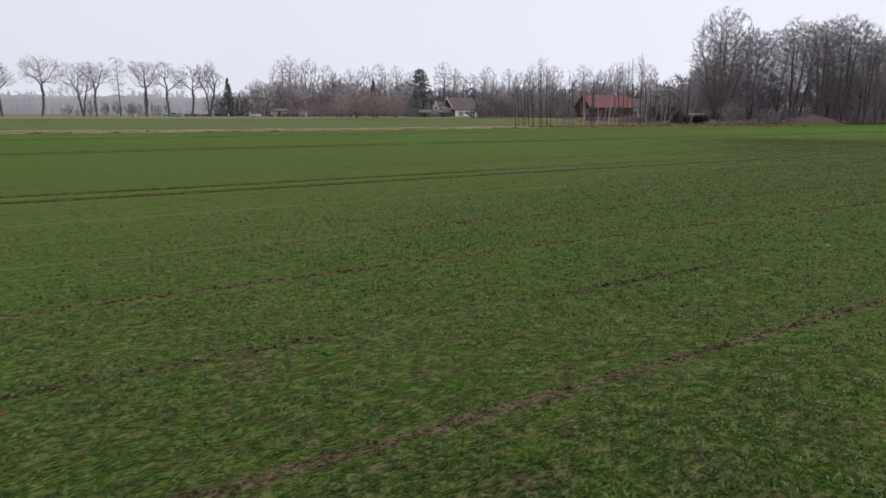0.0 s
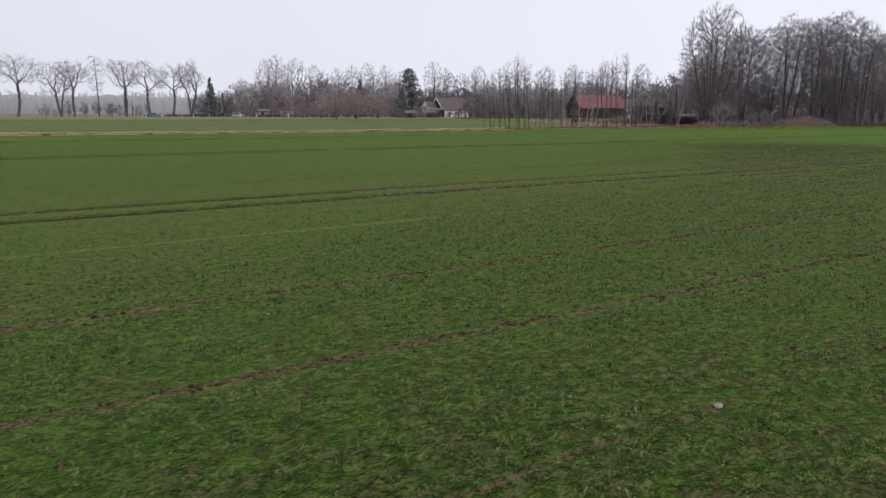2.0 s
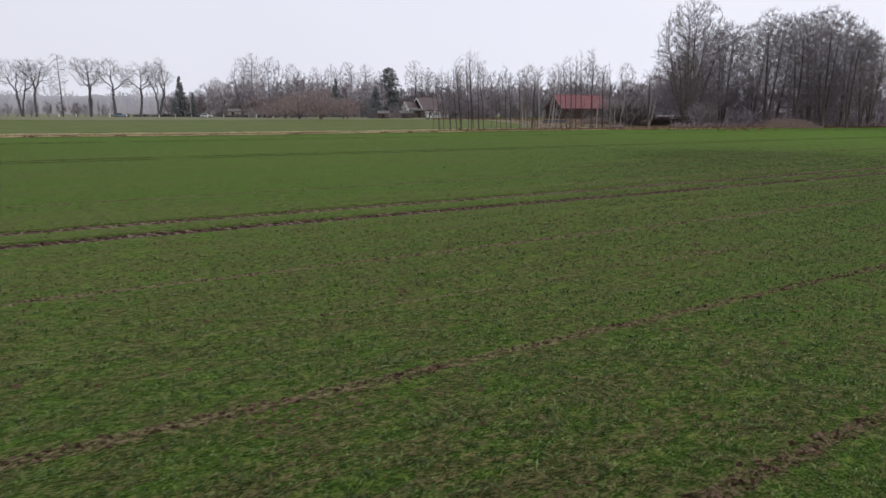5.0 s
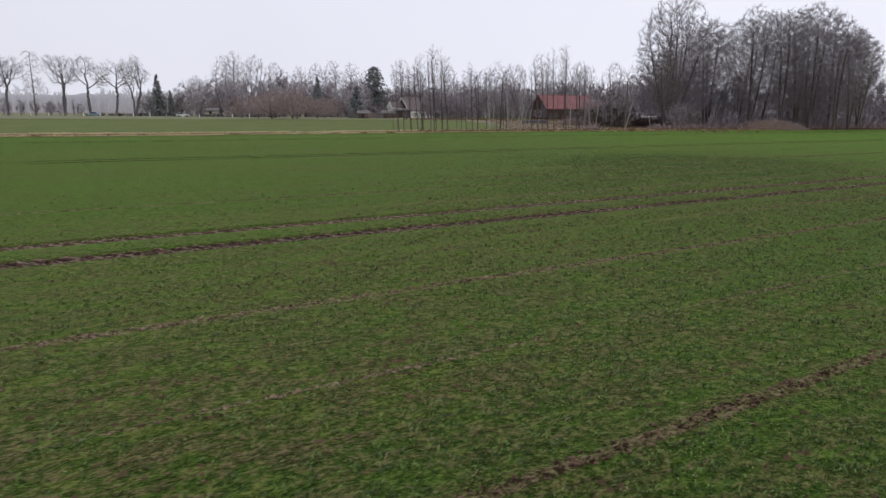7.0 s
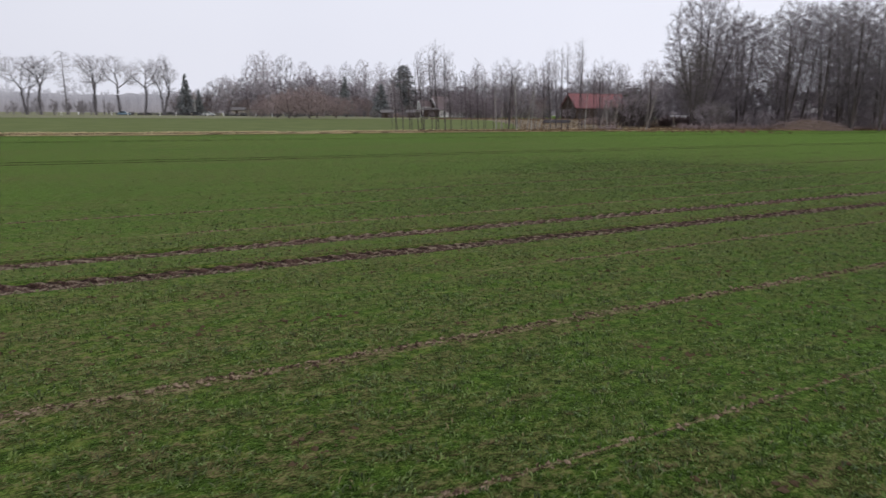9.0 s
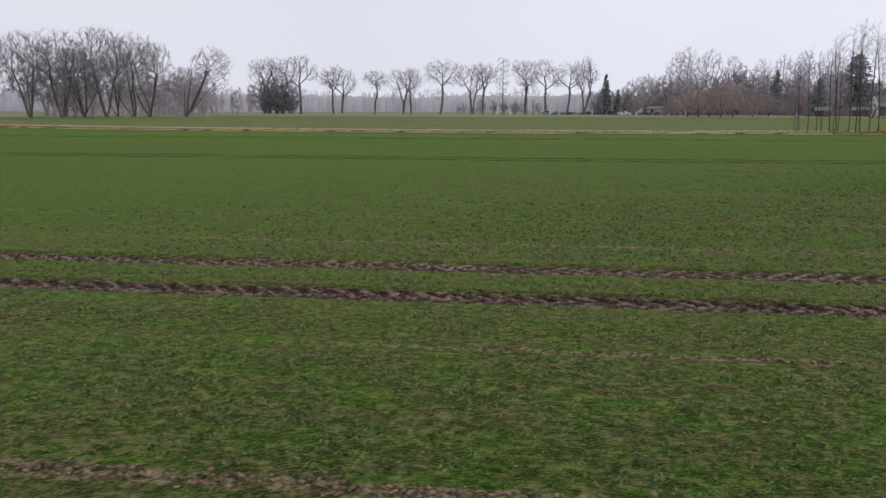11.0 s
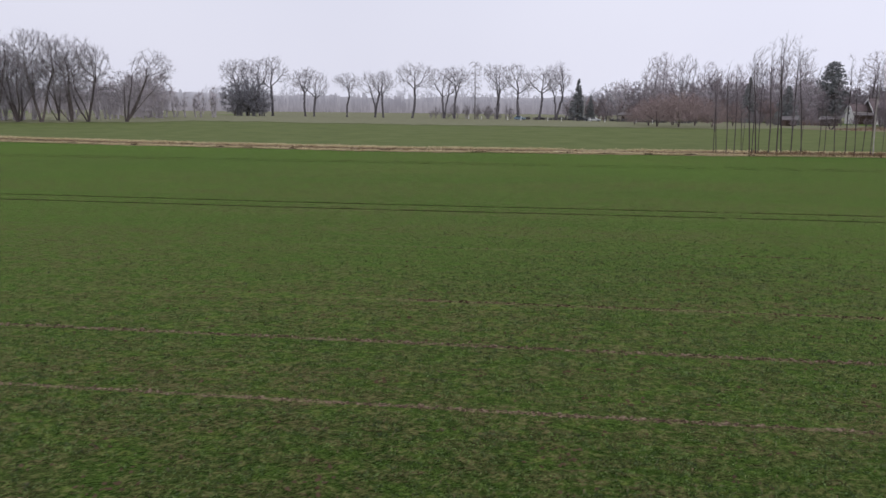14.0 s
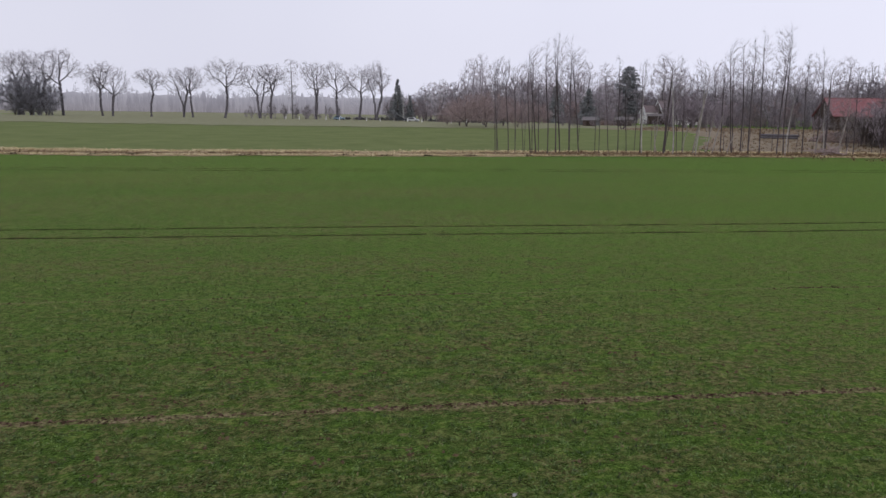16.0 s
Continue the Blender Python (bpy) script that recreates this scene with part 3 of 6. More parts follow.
for u0, u1, du, nw in ((-90, 16.2, 0.3, 8), (16.2, 64.08, 0.05, 12), (64.08, 170, 0.3, 8)):
    near = nw > 8
    ribbon("tyre_track", "dark wet muddy tractor wheel track, churned up", TRAM[2], 0.27 if near else 0.20, u0, u1, du, nw, lugs(0.028, 0.36, 1, 1.0), 1, MAT_TREAD if near else MAT_MUD, 0.7)
    ribbon("tyre_track", "brown tractor wheel track with clear chevron tread prints", TRAM[3], 0.19 if near else 0.10, u0, u1, du, nw, lugs(0.045 if near else 0.03, 0.36, -1), 2, MAT_TREAD_CLEAR if near else MAT_LINE, 0.7, 0.36 if near else 0.0)
for i, (c, half) in enumerate(((TRAM[4], 0.06), (TRAM[5], 0.035), (TRAM[6], 0.02), (TRAM[7], 0.02))):
    ribbon("tyre_track", "narrow dark wheel track half grown over", c, half, -80, 170, 0.3, 5, clods(0.03, 0.35), 20 + i, MAT_LINE_FAINT, 1.3)


def strew_crumbs(name, label, at, mat, rg, big):
    """Crumbs and clods of soil at the given places, as one mesh of rough little lumps."""
    at = np.array(at)
    n = len(at)
    size = rg.uniform(0.4, 1.0, n) ** 2 * big
    lump = np.array([(1, 0, 0), (-1, 0, 0), (0, 1, 0), (0, -1, 0), (0, 0, 0.6), (0, 0, -0.5)], float)
    v = lump[None] * size[:, None, None] * rg.uniform(0.6, 1.35, (n, 6, 3)) + rg.normal(0, 0.2, (n, 6, 3)) * size[:, None, None]
    t = rg.uniform(0, 2 * np.pi, n)[:, None]
    turned = np.stack([v[..., 0] * np.cos(t) - v[..., 1] * np.sin(t), v[..., 0] * np.sin(t) + v[..., 1] * np.cos(t), v[..., 2]], 2) + at[:, None, :]
    form = np.array([(0, 2, 4), (2, 1, 4), (1, 3, 4), (3, 0, 4), (2, 0, 5), (1, 2, 5), (3, 1, 5), (0, 3, 5)])
    faces = (np.arange(n)[:, None, None] * 6 + form[None]).reshape(-1, 3)
    return tagged(mesh_object(name, turned.reshape(-1, 3), faces.tolist(), mat), label, "soil", kind="stuff")


def crumbs_of_soil(name, label, lines, per_metre, mat, rg):
    """Crumbs strewn along the lines between drill passes, where these are bare."""
    at = []
    for c, half, keep, u0, u1 in lines:
        for u in rg.uniform(u0, u1, int((u1 - u0) * per_metre)):
            if noise.noise((u * 0.33, c, 2.0)) + keep > rg.uniform(-0.25, 0.55):
                x, y = to_xy(u, c + rg.normal(0, half * 0.62))
                at.append((x, y, ground_z(x, y) + 0.004))
    return strew_crumbs(name, label, at, mat, rg, 0.036)


soil_rng = np.random.default_rng(3)
crumbs_of_soil("soil_crumbs", "brown crumbs of bare soil in lines between drill passes", [r for r in LINES if r[0] < 13 or r[0] > 32], 60, MAT_LINE, soil_rng)
crumbs_of_soil("soil_crumbs", "pale dry crumbs of soil in lines between drill passes", [r for r in LINES if 13 < r[0] < 32], 60, MAT_LINE_PALE, soil_rng)


def inside(x, y, outline):
    hit = False
    for (ax, ay), (bx, by) in zip(outline, outline[1:] + outline[:1]):
        if (ay > y) != (by > y) and x < ax + (y - ay) * (bx - ax) / (by - ay):
            hit = not hit
    return hit


def sheet(name, label, outline, up, mat, category, cell=2.0):
    """A sheet of other ground that lies just on the field, cell by cell, with a ragged edge."""
    outline = list(outline)
    x0, x1 = min(p[0] for p in outline), max(p[0] for p in outline)
    y0, y1 = min(p[1] for p in outline), max(p[1] for p in outline)
    index, verts, faces = {}, [], []

    def corner(i, j):
        if (i, j) not in index:
            x, y = x0 + i * cell, y0 + j * cell
            x, y = x + 0.45 * cell * noise.noise((x * 0.7, y * 0.7, 1.0)), y + 0.45 * cell * noise.noise((x * 0.7, y * 0.7, 5.0))
            index[(i, j)] = len(verts)
            verts.append((x, y, ground_z(x, y) + up))
        return index[(i, j)]

    for i in range(int((x1 - x0) / cell) + 1):
        for j in range(int((y1 - y0) / cell) + 1):
            x, y = x0 + (i + 0.5) * cell, y0 + (j + 0.5) * cell
            d = 1.6 * cell
            if inside(x + d * noise.noise((x * 0.13, y * 0.13, 7.0)), y + d * noise.noise((x * 0.13, y * 0.13, 9.0)), outline):
                faces.append((corner(i, j), corner(i + 1, j), corner(i + 1, j + 1), corner(i, j + 1)))
    ob = mesh_object(name, verts, faces, mat, smooth=True)
    return tagged(ob, label, category, kind="structure")


# the weedy boundary strip between the two fields, along an old ditch
STRIP = ((-190.0, 38.0), (-110.0, 56.5), (-75.0, 68.0), (-53.0, 74.9), (-15.3, 91.5), (0.0, 102.5), (24.0, 119.5), (45.0, 133.0), (62.0, 142.0), (84.0, 150.0), (118.0, 166.0), (150.0, 180.0))


def along_strip(s):
    """The strip's near edge at s from 0 to 1, and the way across it."""
    lens = [math.dist(a, b) for a, b in zip(STRIP, STRIP[1:])]
    d = s * sum(lens)
    for (a, b), n in zip(zip(STRIP, STRIP[1:]), lens):
        if d <= n or b == STRIP[-1]:
            f = d / n
            return a[0] + (b[0] - a[0]) * f, a[1] + (b[1] - a[1]) * f, -(b[1] - a[1]) / n, (b[0] - a[0]) / n
        d -= n


def offset_strip(s0, s1, near, far_off, n=40):
    a = [along_strip(s0 + (s1 - s0) * i / n) for i in range(n + 1)]
    return [(x + near * ax, y + near * ay) for x, y, ax, ay in a] + [(x + far_off * ax, y + far_off * ay) for x, y, ax, ay in a[::-1]]


sheet("boundary_strip", "strip of matted dry grass between two fields", offset_strip(0.0, 0.80, -0.5, 7.8, 60), 0.03, MAT_TURF, "grass strip", 0.8)
sheet("far_field", "green field of winter cereal beyond the boundary strip, its colour paled by haze", offset_strip(0.0, 0.66, 5.8, 6.2, 40)[:41] + [(29, 160), (24, 197), (2, 206), (-8, 196), (-24, 184), (-53, 171), (-77, 159), (-120, 147), (-200, 132), (-260, 124)], 0.012, MAT_FAR_CROP, "field", 3.0)
sheet("wood_floor", "dark leaf litter under the bare trees", [(58, 140), (84, 150.5), (118, 166.5), (170, 190), (210, 260), (120, 300), (70, 205), (54, 160)], 0.06, MAT_LITTER, "woodland floor", 2.5)
sheet("rough_meadow", "rough pale winter grass behind the alders", [(31, 127.5), (50, 139.5), (56, 158), (70, 205), (90, 262), (20, 268), (-4, 236), (2, 206), (24, 197), (29, 160)], 0.025, MAT_MEADOW, "meadow", 1.6)
sheet("road_verge", "pale grass verge along the far edge of the field", [(-330, 112), (-200, 126), (-120, 141), (-77, 153), (-53, 165), (-24, 178), (-8, 190), (0, 208), (20, 262), (-20, 300), (-95, 296), (-300, 236)], 0.07, MAT_VERGE, "verge", 4.0)
sheet("far_pasture", "dull pasture beyond the road", [(-760, 190), (-300, 232), (-95, 292), (60, 400), (-100, 820), (-700, 720)], 0.03, MAT_VERGE, "pasture", 25.0)
sheet("willow_verge", "pale rough grass under the willows", [(-190, 60), (-124, 84), (-108, 124), (-150, 170), (-330, 215), (-420, 160)], 0.04, MAT_VERGE, "verge", 4.0)


def blades(name, label, category, spots, height, spread, per, width, mat, rng, lean=0.5, lens=False):
    """Tufts of bent, tapering blades at the given places, as one mesh."""
    n = len(spots)
    base = np.repeat(np.asarray(spots, float), per, axis=0)
    m = n * per
    ang = rng.uniform(0, 2 * np.pi, m)
    tall = np.repeat(rng.uniform(0.6, 1.3, n), per) * rng.uniform(0.6, 1.15, m) * height
    out = rng.uniform(0.15, 1.0, m) * lean
    ox, oy = np.cos(ang), np.sin(ang)
    root = base + np.stack([ox, oy, 0 * ox], 1) * (rng.uniform(0, 1, m) * spread)[:, None]
    bow = 0.55 if lens else 0.35
    mid = root + np.stack([ox * out * tall * bow, oy * out * tall * bow, tall * 0.58], 1)
    tip = root + np.stack([ox * out * tall * 1.15, oy * out * tall * 1.15, tall * np.maximum(1.0 - 0.45 * out, 0.3)], 1)
    side = np.stack([-oy, ox, 0 * ox], 1) * (width * rng.uniform(0.7, 1.3, m))[:, None]
    low = np.array([0, 0, 0.02])
    me = bpy.data.meshes.new(name)
    if lens:
        verts = np.stack([root - low, mid + side * 0.5, tip, mid - side * 0.5], 1)
        form, cuts, k = [0, 1, 3, 1, 2, 3], [0, 3], 4
    else:
        verts = np.stack([root - side * 0.5 - low, root + side * 0.5 - low, mid + side * 0.5, mid - side * 0.5, tip], 1)
        form, cuts, k = [0, 1, 2, 3, 3, 2, 4], [0, 4], 5
    me.vertices.add(m * k)
    me.vertices.foreach_set("co", verts.ravel())
    loops = (np.arange(m)[:, None] * k + np.array(form)).ravel()
    starts = (np.arange(m)[:, None] * len(form) + np.array(cuts)).ravel()
    me.loops.add(len(loops))
    me.loops.foreach_set("vertex_index", loops)
    me.polygons.add(len(starts))
    me.polygons.foreach_set("loop_start", starts)
    me.update(calc_edges=True)
    me.validate()
    me.materials.append(mat)
    return tagged(new(name, me), label, category, kind="stuff")


def near_line(px, py, line):
    best = np.full(len(px), 1e9)
    for (ax, ay), (bx, by) in zip(line, line[1:]):
        d2 = (bx - ax) ** 2 + (by - ay) ** 2
        s = np.clip(((px - ax) * (bx - ax) + (py - ay) * (by - ay)) / d2, 0, 1)
        best = np.minimum(best, np.hypot(px - ax - s * (bx - ax), py - ay - s * (by - ay)))
    return best


rng = np.random.default_rng(7)
# the cereal plants along the stretch of field that is passed close by
STRETCH = ((-1.0, 5.0), (4.0, 12.0), (10.0, 19.0), (17.0, 26.0), (22.5, 32.0), (23.0, 36.5), (25.5, 42.0), (28.5, 48.5), (31.5, 57.0))
N_TRY = 600000
cu = rng.uniform(-8, 74, N_TRY)
cv = 0.125 * np.round(rng.uniform(-3, 60, N_TRY) / 0.125) + rng.normal(0, 0.026, N_TRY)
cx, cy = to_xy(cu, cv)
gap = near_line(cx, cy, STRETCH)
chance = np.interp(gap, [0, 5.0, 8, 13, 20], [1.0, 0.90, 0.25, 0.05, 0.0])
for c in TRAM:
    chance *= np.where(np.abs(cv - c) < 0.34, 0.02, 1)
for c, half, keep, _, _ in LINES:
    chance *= np.where(np.abs(cv - c) < half + 0.02 + 0.09 * max(keep, 0.0), 0.05 + max(0.0, 0.5 - keep), 1)
some = rng.uniform(0, 1, N_TRY) < chance
cu, cv, cx, cy = cu[some], cv[some], cx[some], cy[some]
thin = np.array([0.66 + 1.3 * noise.noise((a * 0.8, b * 3.0, 6.0)) + 0.6 * noise.noise((a * 0.2, b * 0.5, 8.0)) for a, b in zip(cu, cv)])
some = rng.uniform(0, 1, len(cu)) < np.clip(thin * 1.2, 0.03, 1.0)
bare = (thin < 0.3) & (rng.uniform(0, 1, len(cu)) < 0.6)
strew_crumbs("soil_crumbs", "brown crumbs of soil in bare places of the crop", [(x, y, ground_z(x, y)) for x, y in zip(cx[bare], cy[bare])], MAT_SOIL, rng, 0.042)
spots = [(x, y, ground_z(x, y)) for x, y in zip(cx[some], cy[some])]
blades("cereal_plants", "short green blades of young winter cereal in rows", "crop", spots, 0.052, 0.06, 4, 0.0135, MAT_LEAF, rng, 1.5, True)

# dry grass on the strip, pale and matted in front, browner behind, and looser on the verges
tufts, tall_tufts, weeds = [], [], []
for _ in range(14500):
    s = rng.uniform(0.10, 0.80)
    x, y, ax, ay = along_strip(s)
    kind = rng.uniform(0, 1)
    w = rng.triangular(-0.1, 0.5, 1.9) if kind < 0.42 else (rng.triangular(3.8, 6.4, 8.0) if kind < 0.78 else rng.uniform(1.3, 4.6))
    if noise.noise((x * 0.10, y * 0.10, 4.0 + (kind > 0.42))) + 0.62 < rng.uniform(0, 0.6):
        continue
    x, y = x + ax * w, y + ay * w
    (tufts if kind < 0.42 else tall_tufts if kind < 0.78 else weeds).append((x, y, ground_z(x, y)))
blades("dry_grass", "matted pale straw-coloured grass along the field boundary", "grass", tufts, 0.18, 0.95, 8, 0.08, MAT_STRAW, rng, 2.3, True)
blades("dry_grass", "taller pale straw on the far side of the boundary strip", "grass", tall_tufts, 0.27, 0.9, 8, 0.06, MAT_STRAW, rng, 2.2, True)
blades("dry_weeds", "brown dead weeds and grass on the boundary strip", "weeds", weeds, 0.24, 0.7, 8, 0.06, MAT_WEED, rng, 1.7, True)
tuft_rnd = random.Random(12)
dark = []
for k in range(46):
    x, y, ax, ay = along_strip(0.12 + 0.60 * (k + tuft_rnd.random()) / 46)
    w, wide = tuft_rnd.choice((0.0, 0.2, 0.9, 3.5)), tuft_rnd.uniform(0.2, 0.6)
    for _ in range(26):
        d, e = tuft_rnd.gauss(0, wide), tuft_rnd.gauss(0, 0.16)
        px, py = x + ax * (w + e) + ay * d, y + ay * (w + e) - ax * d
        dark.append((px, py, ground_z(px, py) + 0.03))
blades("dark_tussocks", "dark rotten tussocks scattered along the boundary strip", "tussocks", dark, 0.17, 0.15, 6, 0.05, MAT_TUSSOCK, rng, 1.5, True)
tufts = []
for _ in range(3800):
    x, y = rng.uniform(10, 68), rng.uniform(126, 256)
    if x > 30 or y > 200:
        tufts.append((x, y, ground_z(x, y)))
blades("meadow_grass", "low pale brown grass in the rough meadow", "grass", tufts, 0.3, 0.35, 6, 0.06, MAT_WEED, rng, 0.8)
tufts = []
for _ in range(2600):
    s = rng.uniform(0.60, 1.0)
    x, y, ax, ay = along_strip(s)
    w = rng.uniform(-0.2, 5.0)
    x, y = x + ax * w, y + ay * w
    tufts.append((x, y, ground_z(x, y)))
blades("edge_grass", "dry brown grass and weeds at the wood's edge", "grass", tufts, 0.4, 0.25, 6, 0.05, MAT_WEED, rng, 0.8)

# ---- trees ----


class Wood:
    """Collects tapering tubes into one mesh."""

    def __init__(self):
        self.v, self.f = [], []

    def tube(self, pts, rads, sides):
        first = len(self.v)
        n = len(pts)
        for i, (p, r) in enumerate(zip(pts, rads)):
            d = pts[min(i + 1, n - 1)] - pts[max(i - 1, 0)]
            a = Vector((-d.y, d.x, 0.0)) if abs(d.x) + abs(d.y) > 1e-5 else Vector((1.0, 0.0, 0.0))
            a.normalize()
            b = d.cross(a).normalized()
            for k in range(sides):
                t = 2 * math.pi * k / sides
                q = p + (a * math.cos(t) + b * math.sin(t)) * r
                self.v.append((q.x, q.y, q.z))
        for i in range(n - 1):
            for k in range(sides):
                a0, a1 = first + i * sides + k, first + i * sides + (k + 1) % sides
                self.f.append((a0, a1, a1 + sides, a0 + sides))


def rand_dir(rnd):
    z = rnd.uniform(-1, 1)
    t = rnd.uniform(0, 2 * math.pi)
    s = math.sqrt(1 - z * z)
    return Vector((s * math.cos(t), s * math.sin(t), z))


class Grown:
    """A bare tree that grows towards free room in its crown, until the crown is filled with ever finer branches."""

    def __init__(self, seed, tall, girth, stems, blobs, n, step, kill=1.7, up=0.1, wander=0.15, shell=0.5, tip=0.016, crook=0.06, base=0.0, reach=9.0, vase=None, uneven=-0.02):
        rg = np.random.default_rng(seed)
        vol = np.array([b[3] * b[4] * b[5] for b in blobs])
        pick = rg.choice(len(blobs), n * 2, p=vol / vol.sum())
        d = rg.normal(size=(n * 2, 3))
        d /= np.linalg.norm(d, axis=1)[:, None]
        rad = rg.uniform(0, 1, n * 2) ** (shell / 3 + (1 - shell) / 9)
        b = np.array(blobs)[pick]
        lure = (b[:, :3] + d * rad[:, None] * b[:, 3:]) * tall
        keep = [q < 0.72 or noise.noise(tuple(p * (6.5 / tall) + seed)) > uneven for p, q in zip(lure, rad)]  # uneven outline
        lure = lure[np.array(keep) & (lure[:, 2] > base * tall)]
        if vase:
            lure = lure[np.hypot(lure[:, 0], lure[:, 1]) < vase[0] * tall + vase[1] * (lure[:, 2] - base * tall)]
        lure = lure[:n]
        pos, par = [], []
        for lean, side, share in stems:
            a, c = radians(lean), radians(side)
            way = np.array([math.sin(a) * math.cos(c), math.sin(a) * math.sin(c), math.cos(a)])
            p = np.array([way[0], way[1], 0.0]) * (0.45 if len(stems) > 1 else 0.0)
            last = -1
            for k in range(max(2, int(share * tall / step))):
                pos.append(p - (np.array([0, 0, 0.25]) if k == 0 else 0))
                par.append(last)
                last = len(pos) - 1
                way = way + rg.normal(size=3) * crook + np.array([0, 0, 0.02])
                way /= np.linalg.norm(way)
                p = p + way * step
        near = np.full(len(lure), 1e9)
        who = np.zeros(len(lure), int)
        kids = [0] * len(pos)
        fresh = list(range(len(pos)))
        for _ in range(160):
            q = np.array([pos[i] for i in fresh])
            dist = np.linalg.norm(lure[:, None, :] - q[None], axis=2)
            k = dist.argmin(1)
            dk = dist[np.arange(len(lure)), k]
            better = dk < near
            near[better], who[better] = dk[better], np.array(fresh)[k[better]]
            alive = near > kill * step
            lure, near, who = lure[alive], near[alive], who[alive]
            if not len(lure):
                break
            fresh = []
            call = np.where(near < reach * step, who, -1)
            for i in np.unique(call):
                if i < 0 or kids[i] >= 3:
                    continue
                mine = call == i
                w = lure[mine] - pos[i]
                w = (w / np.linalg.norm(w, axis=1)[:, None]).mean(0) + np.array([0, 0, up]) + rg.normal(size=3) * wander
                w /= np.linalg.norm(w)
                if par[i] >= 0:
                    old = (pos[i] - pos[par[i]]) / step
                    if w @ old < -0.05:
                        continue
                    w = w + old * 0.35
                    w /= np.linalg.norm(w)
                pos.append(pos[i] + w * step)
                par.append(int(i))
                kids.append(0)
                kids[i] += 1
                fresh.append(len(pos) - 1)
            if not fresh:
                break
        self.rg, self.step = rg, step
        self.pos, self.par = np.array(pos), np.array(par)
        m = len(pos)
        area = np.zeros(m)
        self.child = [[] for _ in range(m)]
        for i in range(m - 1, -1, -1):
            if not self.child[i]:
                area[i] = 1.0
            if par[i] >= 0:
                area[par[i]] += area[i]
                self.child[par[i]].append(i)
        top = max(area[i] for i in range(m) if par[i] < 0)
        self.tip = tip
        self.r = tip * area ** (math.log(girth / tip) / math.log(max(top, 2.0)))

    def meshes(self, twigs, twig_len, twig_r, spread=0.75, rise=0.15, part_at=0.055, close=3):
        """The trunk with its limbs, and the crown of branches and twigs."""
        wood, crown = Wood(), Wood()
        pos, r, rg = self.pos, self.r, self.rg
        starts = [(i, -1) for i in range(len(pos)) if self.par[i] < 0]
        while starts:
            i, parent = starts.pop()
            pts, rads = [], []
            if parent >= 0:
                pts, rads = [Vector(pos[parent])], [min(r[i] * 1.15, r[parent] * 0.9)]
            while True:
                pts.append(Vector(pos[i]))
                rads.append(r[i])
                ch = sorted(self.child[i], key=lambda c: -r[c])
                starts += [(c, i) for c in ch[1:]]
                if not ch:
                    break
                i = ch[0]
            if parent < 0:
                rads[0] *= 1.5
            rads[-1] *= 0.5
            big = rads[0]
            if big < 0.03 and len(pts) > 3:
                pts, rads = pts[:-1:2] + pts[-1:], rads[:-1:2] + rads[-1:]
            (wood if big > part_at else crown).tube(pts, rads, 7 if big > 0.15 else (4 if big > part_at else 3))
        par = np.maximum(self.par, 0)
        ends = np.array([not c for c in self.child])
        fine = np.flatnonzero((r <= self.tip * close) & (self.par >= 0))
        at = np.concatenate([np.repeat(fine, twigs), np.repeat(fine[ends[fine]], 2)])
        d = pos[at] - pos[par[at]]
        d /= np.linalg.norm(d, axis=1)[:, None] + 1e-9
        w = d * np.where(ends[at], 1.0, 0.6)[:, None] + rg.normal(size=d.shape) * spread + np.array([0, 0, rise])
        w *= (twig_len * rg.uniform(0.45, 1.25, len(at)) / np.linalg.norm(w, axis=1))[:, None]
        side = np.cross(w, rg.normal(size=w.shape))
        side *= (twig_r / (np.linalg.norm(side, axis=1) + 1e-9))[:, None]
        foot = pos[at] - d * (rg.uniform(0, 1, len(at)) * self.step)[:, None]
        k = len(crown.v)
        crown.v += [tuple(v) for v in np.stack([foot - side, foot + side, foot + w], 1).reshape(-1, 3)]
        crown.f += [(k + 3 * i, k + 3 * i + 1, k + 3 * i + 2) for i in range(len(at))]
        return wood, crown


def tree(name, label, category, group, bark, twig_mat, seed, habit, stems=None, **more):
    """A bare tree of the given habit as a thing of two parts."""
    h = dict(habit, **more)
    tw = {k: h.pop(k) for k in ("twigs", "twig_len", "twig_r", "spread", "rise", "close") if k in h}
    g = Grown(seed, stems=stems or h.pop("stems"), **{k: v for k, v in h.items() if k != "stems"})
    wood, crown = g.meshes(**tw)
    k = h["tall"] / max(v[2] for v in crown.v)
    ob = empty(name, Matrix.Identity(4), label, category, group)
    mesh_object("trunk", np.array(wood.v) * k, wood.f, bark, ob, smooth=True)
    mesh_object("crown", np.array(crown.v) * k, crown.f, twig_mat, ob, "bare fine twigs")
    return ob


# habits: the crown's rooms as centre and half sizes, in shares of the height
OAK = dict(tall=20.5, girth=0.42, stems=(), blobs=(), n=760, step=0.58, kill=1.3, up=0.16, wander=0.22, shell=0.45, tip=0.018,
           twigs=6, twig_len=1.4, twig_r=0.013, spread=0.6, rise=0.25, crook=0.03, base=0.22, vase=(0.05, 0.9), reach=16.0)
WILLOW = dict(tall=16.6, girth=0.22, stems=(), blobs=((0.0, 0.0, 0.68, 0.33, 0.33, 0.32), (0.0, 0.0, 0.4, 0.26, 0.26, 0.2)), n=1700, step=0.46, kill=1.25, up=0.28, wander=0.14, shell=0.8, tip=0.012,
              twigs=6, twig_len=1.2, twig_r=0.013, spread=0.40, rise=0.5, base=0.18, crook=0.04)
